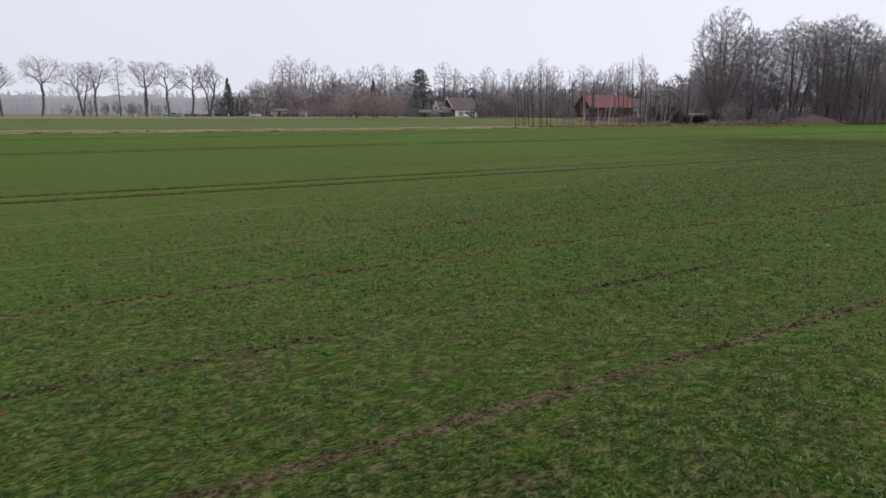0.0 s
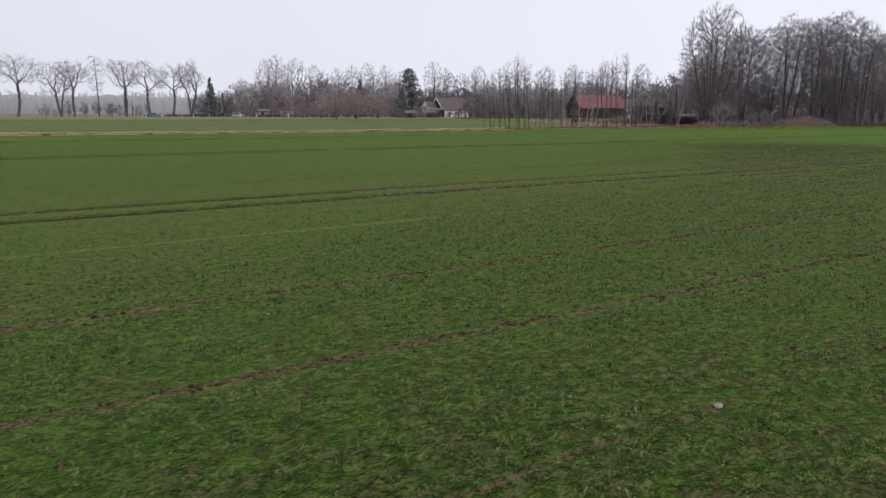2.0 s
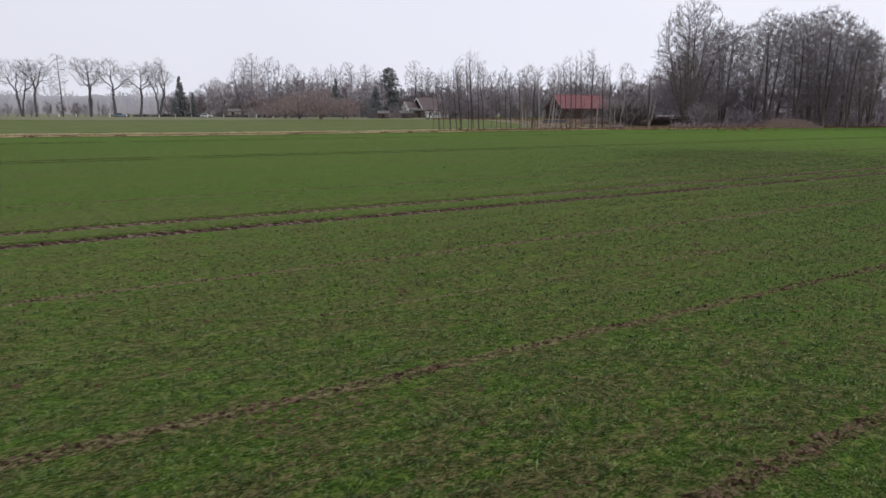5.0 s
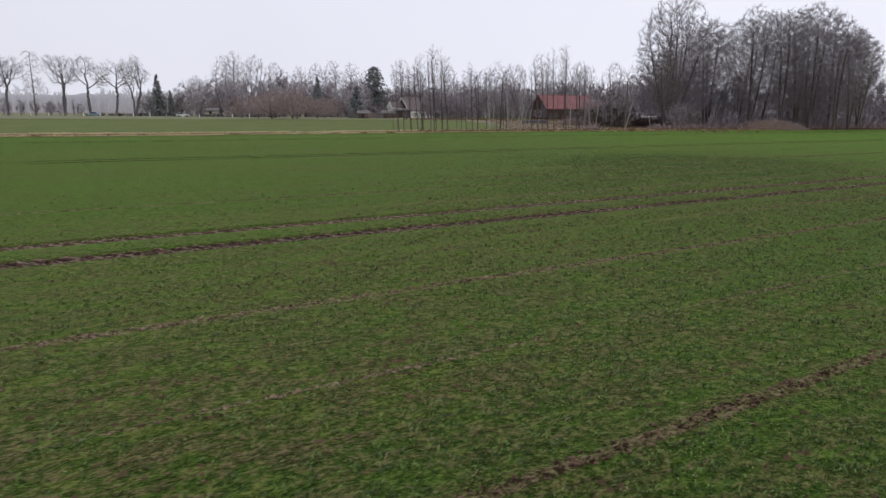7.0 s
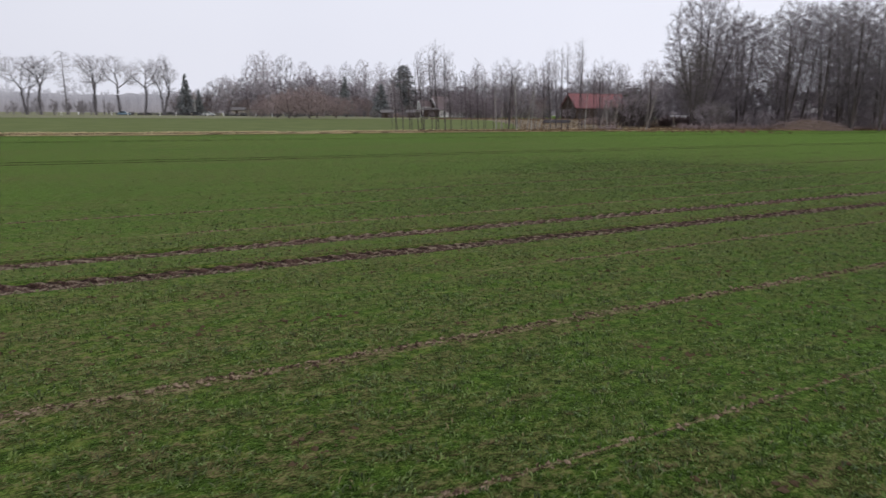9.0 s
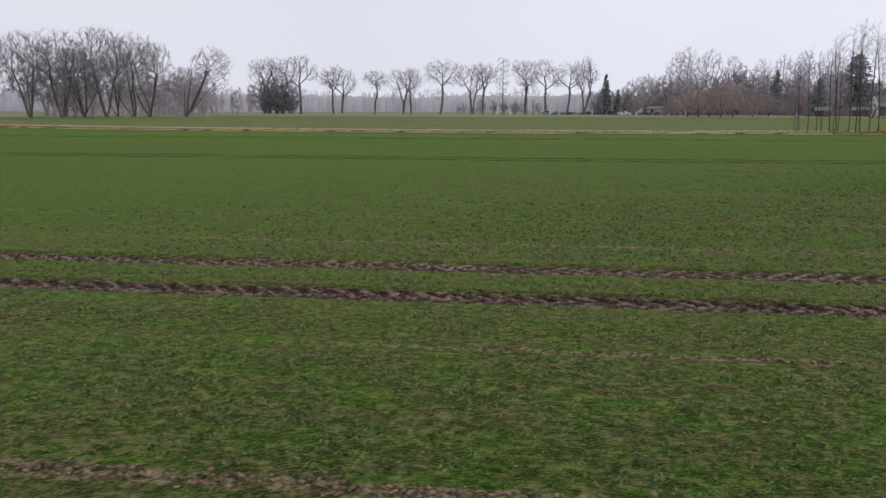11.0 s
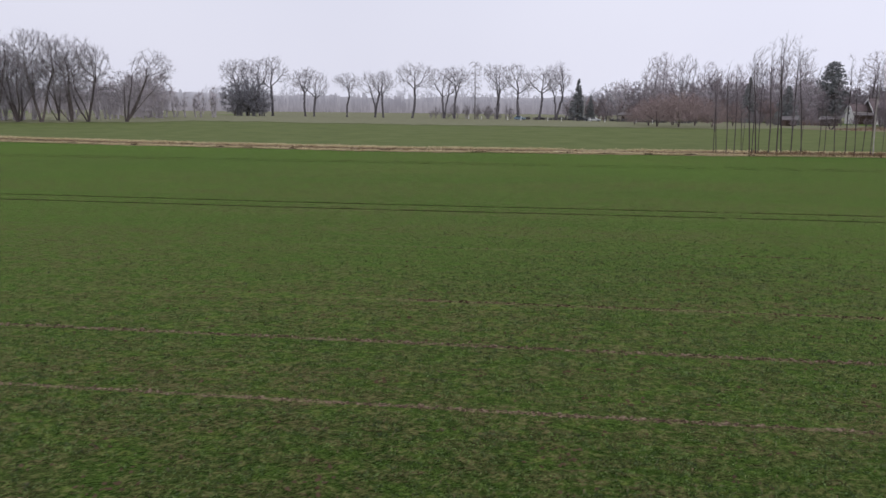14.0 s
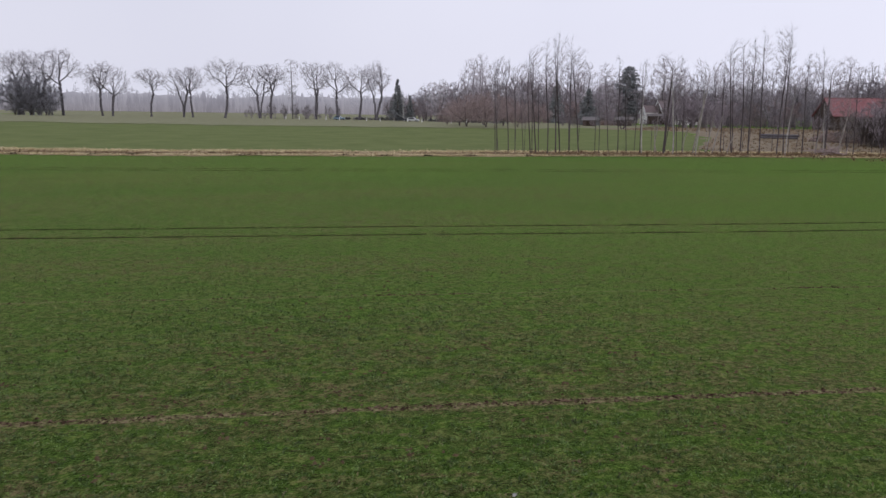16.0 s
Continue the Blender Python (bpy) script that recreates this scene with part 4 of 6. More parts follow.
ALDER = dict(tall=12.6, girth=0.07, stems=(), blobs=((0.0, 0.0, 0.72, 0.075, 0.075, 0.28), (0.0, 0.0, 0.45, 0.045, 0.045, 0.15)), n=260, step=0.32, kill=1.25, up=0.55, wander=0.10, shell=0.9, tip=0.0055,
             twigs=5, twig_len=0.65, twig_r=0.0065, spread=0.40, rise=0.7, crook=0.010, base=0.30, close=4)
HIGH = dict(tall=25.0, uneven=-0.4, girth=0.27, stems=(), blobs=((0.0, 0.0, 0.60, 0.24, 0.24, 0.40), (0.0, 0.0, 0.30, 0.16, 0.16, 0.18)), n=2000, step=0.53, kill=1.2, up=0.26, wander=0.12, shell=0.85, tip=0.011,
            twigs=8, twig_len=1.2, twig_r=0.014, spread=0.55, rise=0.4, base=0.10, crook=0.016)
DENSE = dict(tall=13.5, girth=0.2, stems=((4, 0, 0.55), (14, 130, 0.4), (16, 250, 0.4)), blobs=((0.0, 0.0, 0.54, 0.36, 0.36, 0.45),), n=420, step=0.55, kill=1.35, up=0.12, wander=0.18, shell=0.8, tip=0.017,
             twigs=7, twig_len=1.1, twig_r=0.032, spread=0.7, rise=0.2, base=0.06)
BUSH = dict(tall=4.2, girth=0.05, stems=((8, 0, 0.5), (26, 80, 0.4), (30, 200, 0.4), (34, 310, 0.4)), blobs=((0.0, 0.0, 0.52, 0.48, 0.48, 0.47),), n=200, step=0.28, kill=1.35, up=0.12, wander=0.16, shell=0.8, tip=0.009,
            twigs=6, twig_len=0.6, twig_r=0.018, spread=0.7, rise=0.25, base=0.05)
FRUIT = dict(tall=6.3, girth=0.14, stems=(), blobs=((0.0, 0.0, 0.52, 0.66, 0.66, 0.46),), n=650, step=0.36, kill=1.3, up=0.05, wander=0.18, shell=0.85, tip=0.010,
             twigs=8, twig_len=0.8, twig_r=0.021, spread=0.7, rise=0.25, base=0.14)


def conifer(name, label, seed, height, radius, full=0.12, droop=0.25):
    """A dark needle tree: a mast with many uneven boughs, each thick with short sprays. full: how high up, as a share, it is widest."""
    rnd = random.Random(seed)
    wood, crown = Wood(), Wood()
    wood.tube([Vector((0, 0, -0.2)), Vector((0, 0, height * 0.5)), Vector((0, 0, height * 0.99))], [height * 0.017, height * 0.01, 0.02], 6)
    for i in range(int(height * 26)):
        s = rnd.random() ** 1.15
        z = height * (0.05 + 0.94 * s)
        form = (1 - s) / (1 - full) if s > full else 0.75 + 0.25 * s / full
        if full > 0.3 and s > full:
            form = math.sqrt(max(0.0, 1 - ((s - full) / (1 - full)) ** 2))
        t = rnd.uniform(0, 2 * math.pi)
        lumpy = 1.0 + 0.45 * noise.noise((math.cos(t) * 1.3, math.sin(t) * 1.3, z * 0.45 + seed))
        reach = radius * form * lumpy * rnd.uniform(0.72, 1.1) + 0.2
        out = Vector((math.cos(t), math.sin(t), 0))
        a = Vector((0, 0, z))
        e = a + out * reach + Vector((0, 0, reach * (0.35 * s - droop)))
        wood.tube([a, e], [0.035, 0.012], 3)
        for m in range(8):
            q = a.lerp(e, 0.25 + 0.75 * (m + rnd.random()) / 8)
            spray = (rand_dir(rnd) + out * 0.7 + Vector((0, 0, -0.25))).normalized() * rnd.uniform(0.4, 0.85) * (0.55 + 0.16 * reach)
            flat = spray.cross(rand_dir(rnd)).normalized() * spray.length * 0.40
            n = len(crown.v)
            for c in (q, q + spray * 0.5 + flat, q + spray, q + spray * 0.5 - flat):
                crown.v.append(tuple(c))
            crown.f.append((n, n + 1, n + 2, n + 3))
    ob = empty(name, Matrix.Identity(4), label, "tree")
    mesh_object("trunk", wood.v, wood.f, MAT_BARK_DARK, ob)
    mesh_object("crown", crown.v, crown.f, MAT_NEEDLE, ob, "dense dark green needles")
    return ob


def plant_out(sources, places, lean=0.0):
    """Set trees out at (x, y, size, turn): the first of each kind is moved, the rest are copies of it. lean: degrees that the wind has bent them over."""
    used = set()
    for i, (x, y, size, turn) in enumerate(places):
        src = sources[i % len(sources)]
        m = pose(x, y, ground_z(x, y) - 0.05, 0, lean, 0) @ pose(0, 0, 0, 0, 0, turn) @ Matrix.Scale(size, 4)
        if src in used:
            copy = src.copy()
            scene.collection.objects.link(copy)
            for ch in src.children:
                c2 = ch.copy()
                scene.collection.objects.link(c2)
                c2.parent = copy
            copy.matrix_world = m
        else:
            used.add(src)
            src.matrix_world = m


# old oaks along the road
oaks = [tree("oak_tree", "bare old spreading oak beside the road", "tree", "roadside oaks", MAT_BARK_PALE, MAT_TWIG_HAZED_GREY, 11 + i, OAK, st, blobs=bl)
        for i, (st, bl) in enumerate((
            (((3, 40, 0.33),), ((0.02, 0.0, 0.80, 0.30, 0.32, 0.19), (0.30, 0.05, 0.66, 0.13, 0.2, 0.18), (-0.27, 0.1, 0.70, 0.14, 0.2, 0.2))),
            (((3, 200, 0.32), (14, 20, 0.32)), ((0.18, 0.0, 0.74, 0.22, 0.32, 0.25), (-0.25, 0.0, 0.70, 0.16, 0.25, 0.26), (0.0, 0.1, 0.86, 0.2, 0.2, 0.13))),
            (((2, 90, 0.38),), ((-0.05, 0.0, 0.82, 0.20, 0.22, 0.17), (-0.25, 0.0, 0.66, 0.12, 0.16, 0.15), (0.22, 0.05, 0.62, 0.15, 0.15, 0.2))),
            (((8, 150, 0.32),), ((-0.22, 0.0, 0.74, 0.22, 0.28, 0.25), (0.22, 0.1, 0.70, 0.18, 0.25, 0.2), (0.0, -0.1, 0.85, 0.2, 0.2, 0.13))),
            (((5, 300, 0.3), (15, 130, 0.32)), ((0.16, 0.05, 0.70, 0.18, 0.28, 0.29), (-0.22, -0.05, 0.74, 0.17, 0.25, 0.25)))))]
plant_out(oaks, [(-233.8, 232.2, 1.26, 10), (-225.5, 234.8, 1.32, 80), (-215.6, 237.8, 1.34, 200), (-199.4, 242.8, 1.1, 140), (-195.2, 244.1, 1.0, 30), (-179.8, 248.9, 0.95, 300), (-167.0, 252.8, 0.98, 90),
                 (-163.4, 253.9, 1.0, 170), (-150.8, 257.8, 1.18, 250), (-137.1, 262.0, 1.05, 60), (-133.0, 263.3, 1.05, 330), (-115.9, 268.5, 1.1, 120), (-108.1, 271.0, 1.1, 20), (-100.2, 273.4, 1.05, 210), (-93.9, 275.3, 1.12, 280)])
larch = tree("larch_tree", "slender bare larch among the roadside oaks", "tree", "roadside oaks", MAT_BARK, MAT_TWIG_HAZED_GREY, 31, ALDER, ((1.0, 0, 0.95),), tall=23.0, girth=0.2, n=500, step=0.5, up=-0.05, tip=0.015, twigs=5, twig_len=0.8, twig_r=0.02,
             blobs=((0.0, 0.0, 0.80, 0.15, 0.15, 0.19), (0.0, 0.0, 0.5, 0.13, 0.13, 0.3)), rise=0.0)
plant_out([larch], [(-124.9, 265.8, 1.0, 0)])

# willows along the other edge of the far field
FAN = ((12, 20, 0.6), (24, 150, 0.55), (30, 260, 0.5), (8, 330, 0.6))
SLANT = ((38, 20, 0.85), (30, 35, 0.85), (46, 5, 0.7), (20, 60, 0.7), (12, 300, 0.55))
willows = [tree("willow_tree", "bare multi-stemmed willow at the field edge", "tree", "field-edge willows", MAT_BARK_DARK, MAT_TWIG_HAZED_GREY, 51 + i, WILLOW, st)
           for i, st in enumerate((FAN, ((6, 0, 0.65), (22, 120, 0.6), (26, 240, 0.5)), ((16, 200, 0.6), (16, 20, 0.6), (34, 110, 0.5))))]
plant_out(willows, [(-128.0, 84.0, 1.1, 0), (-125.5, 91.2, 1.08, 100), (-123.3, 96.5, 1.12, 40), (-121.8, 100.2, 1.0, 210), (-120.2, 104.0, 1.17, 300), (-117.6, 109.0, 1.12, 150), (-116.6, 112.0, 1.1, 70), (-131.0, 112.0, 0.9, 20), (-128.0, 103.0, 0.95, 190)])
slant = tree("willow_tree", "old willow with stems that lean far over", "tree", "field-edge willows", MAT_BARK_DARK, MAT_TWIG_HAZED_GREY, 57, WILLOW, SLANT, n=1700, blobs=((0.36, 0.2, 0.66, 0.34, 0.28, 0.33), (0.0, 0.0, 0.42, 0.36, 0.3, 0.28)))
plant_out([slant], [(-112.8, 118.2, 0.98, 15)])

# alders and birches on the boundary strip
alders = [tree("alder_tree", "slender bare alder with a straight dark stem", "tree", "alders on the boundary strip", MAT_BARK_BLACK, MAT_TWIG_DEEP, 71 + i, ALDER, ((1.0 + i % 3, 70 * i, 0.95 - 0.02 * i),)) for i in range(5)]
ALDER_AT = [(11.9, 116.2, 8.5), (12.5, 116.7, 9.1), (13.1, 117.1, 9.9), (13.9, 117.6, 9.4), (14.6, 118.1, 10.8), (15.3, 118.5, 9.7), (15.9, 119.0, 11.5), (16.4, 119.3, 12.2), (17.1, 119.7, 12.6), (17.5, 120.0, 13.0),
            (18.5, 120.7, 12.6), (19.4, 121.3, 11.5), (21.0, 122.3, 7.5), (22.9, 123.6, 10.8), (23.9, 124.2, 9.3), (25.1, 125.1, 10.0), (28.6, 127.4, 8.9)]
ALDER_AT2 = [(32.9, 130.3, 11.3), (33.6, 130.7, 13.0), (34.0, 131.0, 11.3), (34.5, 131.4, 13.0), (35.7, 132.2, 13.2), (36.7, 132.8, 14.2), (38.1, 133.8, 14.4), (39.2, 134.5, 15.0), (40.9, 135.6, 11.8), (42.2, 136.5, 12.4), (46.5, 139.4, 10.8), (48.8, 141.5, 9.0)]
plant_out(alders, [(x + 0.3 * math.sin(7 * x), y + 0.8 * math.sin(13 * x), h / 13.0, 77 * i) for i, (x, y, h) in enumerate(ALDER_AT)], -2.0)
plant_out([copy_thing(a, Matrix.Identity(4)) for a in alders], [(x + 0.3 * math.sin(7 * x), y + 0.8 * math.sin(13 * x), h / 13.2, 53 * i) for i, (x, y, h) in enumerate(ALDER_AT2)], -2.5)
young = random.Random(21)
slips = []
for k in range(26):
    s_x = 11.0 + 39.0 * (k + young.random()) / 26
    slips.append((s_x + young.uniform(-0.4, 0.4), 116.0 + (s_x - 11.9) * 0.672 + young.uniform(0.5, 4.0), young.uniform(0.34, 0.68), young.uniform(0, 360)))
plant_out([copy_thing(a, Matrix.Identity(4)) for a in alders[:3]], slips, -1.5)
forked = tree("alder_tree", "forked bare alder with a fuller crown", "tree", "alders on the boundary strip", MAT_BARK_BLACK, MAT_TWIG_BROWN, 78, ALDER, ((2, 0, 0.85), (9, 40, 0.7)), tall=11.0, girth=0.12, n=600, step=0.34, up=0.2,
              blobs=((0.0, 0.0, 0.66, 0.2, 0.2, 0.34),))
plant_out([forked], [(27.2, 126.4, 1.0, 0), (44.2, 150.0, 1.05, 120), (52.0, 146.0, 1.1, 210)])
pale_birch = tree("birch_tree", "slender birch with a bright white stem", "tree", "birches", MAT_BIRCH_WHITE, MAT_TWIG_HAZED_GREY, 85, ALDER, ((2, 100, 0.95),), tall=10.0, girth=0.075, crook=0.02, n=120)
plant_out([pale_birch], [(25.4, 123.4, 1.0, 0), (28.3, 125.3, 1.05, 100), (30.4, 126.6, 0.95, 200), (39.0, 132.1, 0.9, 300), (42.8, 134.5, 0.7, 50)])
birch = tree("birch_tree", "young birch with a thin white stem", "tree", "birches", MAT_BIRCH, MAT_TWIG_BROWN, 81, ALDER, ((3, 0, 0.9),), tall=9.3, girth=0.085, crook=0.05, n=90)
plant_out([birch], [(30.0, 128.3, 1.12, 0), (44.5, 138.0, 0.9, 50), (26.2, 127.2, 0.7, 100)])
leaner = tree("birch_tree", "leaning birch with a bare white stem", "tree", "birches", MAT_BIRCH, MAT_TWIG_BROWN, 83, ALDER, ((14, 20, 0.9), (8, 60, 0.8)), tall=9.5, girth=0.09, n=90, blobs=((0.16, 0.08, 0.75, 0.14, 0.14, 0.25),))
plant_out([leaner], [(49.2, 136.9, 1.0, 0), (31.2, 129.0, 0.62, 40)])


def snag(x, y, tall, lean, side):
    """A broken birch stem with no crown."""
    a, b = radians(lean), radians(side)
    d = Vector((math.sin(a) * math.cos(b), math.sin(a) * math.sin(b), math.cos(a)))
    w = Wood()
    p = Vector((0, 0, -0.15))
    pts = [p + d * (tall * k / 5) + Vector((0.05 * math.sin(k * 2.0), 0.04 * math.cos(k * 1.7), 0)) for k in range(6)]
    w.tube(pts, [0.06, 0.055, 0.05, 0.045, 0.038, 0.02], 6)
    w.tube([pts[3], pts[3] + Vector((0.25, 0.1, 0.35))], [0.03, 0.012], 4)
    ob = mesh_object("birch_stump", w.v, w.f, MAT_BIRCH, smooth=True)
    ob.matrix_world = pose(x, y, ground_z(x, y))
    return tagged(ob, "broken white birch stem in the dry grass", "dead tree", "broken birches")


for x, y, tall, lean, side in ((26.4, 126.6, 3.4, 6, 180), (28.9, 128.0, 3.2, 8, 20), (31.8, 129.6, 4.6, 12, 30), (33.2, 130.2, 2.6, 20, 40), (42.0, 136.8, 3.6, 10, 10), (55.0, 141.0, 3.2, 14, 200)):
    snag(x, y, tall, lean, side)

# the wood beside the field
high = [tree("lime_tree", "tall bare tree with a dense crown at the wood's edge", "tree", "trees of the wood", MAT_BARK_DARK, MAT_TWIG_DEEP if i != 1 else MAT_TWIG_OLIVE, 91 + i, HIGH, st, tall=24.5 + i % 3)
        for i, st in enumerate((((3, 0, 0.88), (8, 200, 0.75)), ((2, 90, 0.9), (5, 250, 0.5)), ((4, 30, 0.86), (8, 150, 0.8), (10, 270, 0.72)), ((5, 300, 0.9),)))]
clump = tree("lime_tree", "huge bare many-stemmed tree with a domed crown", "tree", "trees of the wood", MAT_BARK_BLACK, MAT_TWIG_DEEP, 97, HIGH,
             ((2, 0, 0.8), (7, 70, 0.8), (10, 150, 0.75), (9, 220, 0.78), (11, 300, 0.75), (20, 180, 0.7), (20, 340, 0.7), (36, 200, 0.42), (34, 20, 0.42)),
             tall=27.5, girth=0.24, n=5400, up=0.34, rise=0.7, spread=0.45, twig_r=0.014, blobs=((0.0, 0.0, 0.56, 0.30, 0.30, 0.44), (0.0, 0.0, 0.30, 0.36, 0.36, 0.24)))
plant_out([clump], [(66.0, 164.0, 1.0, 0)])
plant_out(high, [(78.3, 175.3, 0.98, 0), (62.0, 156.0, 0.62, 90), (80.0, 158.3, 0.93, 180), (86.2, 166.5, 1.0, 45), (85.0, 155.9, 0.95, 270), (96.5, 172.5, 1.05, 130), (89.8, 154.4, 0.93, 220), (97.2, 160.7, 0.97, 320),
                 (93.9, 152.8, 0.84, 15), (100.3, 158.9, 0.78, 70), (106.6, 166.1, 0.74, 200), (110.0, 175.0, 0.9, 160), (102.0, 182.0, 1.0, 250), (90.0, 186.0, 1.0, 300), (76.0, 190.0, 0.9, 20), (75.0, 169.0, 0.92, 200), (136.0, 190.0, 0.9, 60)])

# shrubs of the wood's edge, the gardens and the boundary
bushes = [tree("shrub", "dense bare brown shrub", "shrub", "bare shrubs", MAT_BARK_DARK, tw, 111 + i, BUSH)
          for i, tw in enumerate((MAT_TWIG_BROWN, MAT_TWIG_OLIVE, MAT_TWIG_BROWN))]
rnd = random.Random(5)
spots = []
for x0, y0, x1, y1, n, lo, hi in ((58, 147, 110, 169, 10, 0.7, 1.3), (60, 156, 72, 172, 6, 0.9, 1.5), (-82, 284, -30, 272, 9, 1.2, 1.9), (-30, 264, 46, 270, 9, 0.9, 1.5), (-34, 302, -14, 308, 4, 1.5, 2.2), (26, 298, 50, 296, 4, 1.5, 2.2), (50, 158, 58, 172, 8, 1.1, 1.7), (70, 200, 130, 215, 6, 1.2, 2.0),
                                  (26, 225, 50, 244, 5, 0.8, 1.3)):
    for i in range(n):
        s = (i + rnd.random()) / n
        spots.append((x0 + (x1 - x0) * s + rnd.uniform(-3, 3), y0 + (y1 - y0) * s + rnd.uniform(-4, 4), rnd.uniform(lo, hi), rnd.uniform(0, 360)))
spots = [p for p in spots if not (p[1] < 180 and abs(math.atan2(p[0], p[1]) - 0.356) < 0.022)]
spots += [(56.0, 172.0, 2.2, 40), (61.5, 185.0, 2.4, 160), (53.0, 178.0, 1.8, 250), (-9.5, 238.5, 0.75, 30), (-5.0, 240.5, 0.6, 130), (-2.2, 254.0, 0.7, 80), (2.5, 255.0, 0.85, 300), (6.5, 256.0, 0.7, 10)]
plant_out(bushes, spots)

fruit = [tree("fruit_tree", "low bare reddish-brown garden tree", "tree", "garden trees", MAT_BARK_DARK, MAT_TWIG_MAUVE, 121 + i, FRUIT, st) for i, st in enumerate((((4, 0, 0.25),), ((10, 60, 0.25), (10, 240, 0.22))))]
plant_out(fruit, [(-19.1, 195.0, 1.35, 0), (-25.0, 198.0, 1.3, 90), (-14.0, 202.0, 0.95, 40), (-31.0, 208.0, 1.05, 200), (-38.0, 216.0, 0.8, 10), (-30.0, 222.0, 1.3, 310), (-16.0, 226.0, 1.0, 160), (-22.0, 215.0, 1.3, 250)])
old_fruit = tree("fruit_tree", "small dark leaning old fruit tree before the house", "tree", "garden trees", MAT_BARK_BLACK, MAT_BARK_BLACK, 127, FRUIT, ((34, 150, 0.3), (30, 20, 0.45)), tall=6.2, girth=0.34, n=150, tip=0.03, twigs=4, blobs=((0.2, 0.0, 0.7, 0.45, 0.35, 0.3), (-0.5, 0.3, 0.55, 0.3, 0.3, 0.25)))
plant_out([old_fruit], [(8.8, 208.0, 0.55, 0)])

dense = [tree("garden_tree", "dense bare grey tree behind the gardens", "tree", "background trees", MAT_BARK, tw, 131 + i, DENSE) for i, tw in enumerate((MAT_TWIG_HAZED_SOFT, MAT_TWIG_HAZED_GREY))]
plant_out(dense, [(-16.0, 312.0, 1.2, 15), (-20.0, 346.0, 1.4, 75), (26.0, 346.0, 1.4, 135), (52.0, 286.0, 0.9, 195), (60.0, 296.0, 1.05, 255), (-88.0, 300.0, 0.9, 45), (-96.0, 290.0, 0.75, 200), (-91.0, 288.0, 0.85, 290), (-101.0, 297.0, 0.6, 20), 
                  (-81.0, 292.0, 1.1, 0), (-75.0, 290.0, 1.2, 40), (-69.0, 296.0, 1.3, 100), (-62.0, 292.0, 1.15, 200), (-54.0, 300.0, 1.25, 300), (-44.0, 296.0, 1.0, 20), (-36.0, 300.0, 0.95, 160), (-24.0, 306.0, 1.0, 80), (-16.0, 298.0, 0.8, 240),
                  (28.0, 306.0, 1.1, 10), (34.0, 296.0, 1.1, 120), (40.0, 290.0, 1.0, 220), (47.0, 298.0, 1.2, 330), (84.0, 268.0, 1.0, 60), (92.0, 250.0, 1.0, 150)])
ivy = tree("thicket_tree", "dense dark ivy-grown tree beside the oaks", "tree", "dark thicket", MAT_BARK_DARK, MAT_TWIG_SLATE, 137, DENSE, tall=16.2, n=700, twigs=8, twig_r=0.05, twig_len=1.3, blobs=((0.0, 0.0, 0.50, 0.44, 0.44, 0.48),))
plant_out([ivy], [(-224.5, 224.2, 1.0, 20), (-218.5, 226.6, 1.12, 140), (-213.0, 228.7, 0.95, 250)])

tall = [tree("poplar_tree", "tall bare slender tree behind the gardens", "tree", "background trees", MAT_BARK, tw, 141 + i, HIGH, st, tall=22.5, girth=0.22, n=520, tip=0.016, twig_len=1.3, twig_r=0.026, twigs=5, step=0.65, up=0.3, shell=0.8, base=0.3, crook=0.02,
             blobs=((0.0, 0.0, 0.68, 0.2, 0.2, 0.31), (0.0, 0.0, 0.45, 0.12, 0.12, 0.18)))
        for i, (tw, st) in enumerate(((MAT_TWIG_HAZED_SOFT, ((3, 0, 0.8), (9, 180, 0.7))), (MAT_TWIG_HAZED_SOFT, ((2, 0, 0.85),)), (MAT_TWIG_HAZED_GREY, ((4, 60, 0.6), (12, 150, 0.5), (14, 280, 0.5)))))]
plant_out(tall, [(-78.0, 330.0, 1.2, 0), (-72.0, 326.0, 1.28, 50), (-64.0, 330.0, 1.25, 130), (-56.0, 334.0, 1.1, 220), (-46.0, 340.0, 1.05, 310), (-40.0, 350.0, 1.15, 70), (-33.0, 352.0, 1.2, 20), (-24.0, 350.0, 1.15, 250), (-16.0, 352.0, 1.05, 170),
                 (0.0, 348.0, 1.22, 100), (6.0, 356.0, 1.1, 60), (14.0, 350.0, 1.0, 280), (22.0, 340.0, 1.1, 190), (32.0, 338.0, 1.05, 10), (42.0, 330.0, 1.0, 140), (52.0, 322.0, 1.05, 240), (62.0, 310.0, 1.05, 330), (74.0, 300.0, 1.05, 80), (86.0, 290.0, 1.0, 200), (100.0, 270.0, 1.0, 120),
                 (66.0, 290.0, 0.9, 30), (46.0, 300.0, 0.9, 150), (-68.0, 318.0, 1.0, 45), (-50.0, 322.0, 0.95, 145), (-42.0, 316.0, 0.85, 245), (-28.0, 326.0, 0.95, 345), (-20.0, 334.0, 0.9, 95), (8.0, 352.0, 1.0, 195), (20.0, 350.0, 1.0, 295),
                 (36.0, 320.0, 0.95, 135), (80.0, 310.0, 1.0, 335), (112.0, 262.0, 1.0, 165), (-86.0, 318.0, 0.8, 265), (90.0, 236.0, 0.85, 15), (80.0, 216.0, 0.8, 115)])

spruce = conifer("spruce_tree", "dark green pointed spruce", 151, 15.4, 3.4)
plant_out([spruce], [(-87.7, 281.0, 1.0, 0), (-84.0, 284.0, 0.62, 90), (-29.8, 293.5, 1.0, 180)])
pine = conifer("pine_tree", "dark round-topped pine above the houses", 153, 22.4, 4.7, 0.42, 0.10)
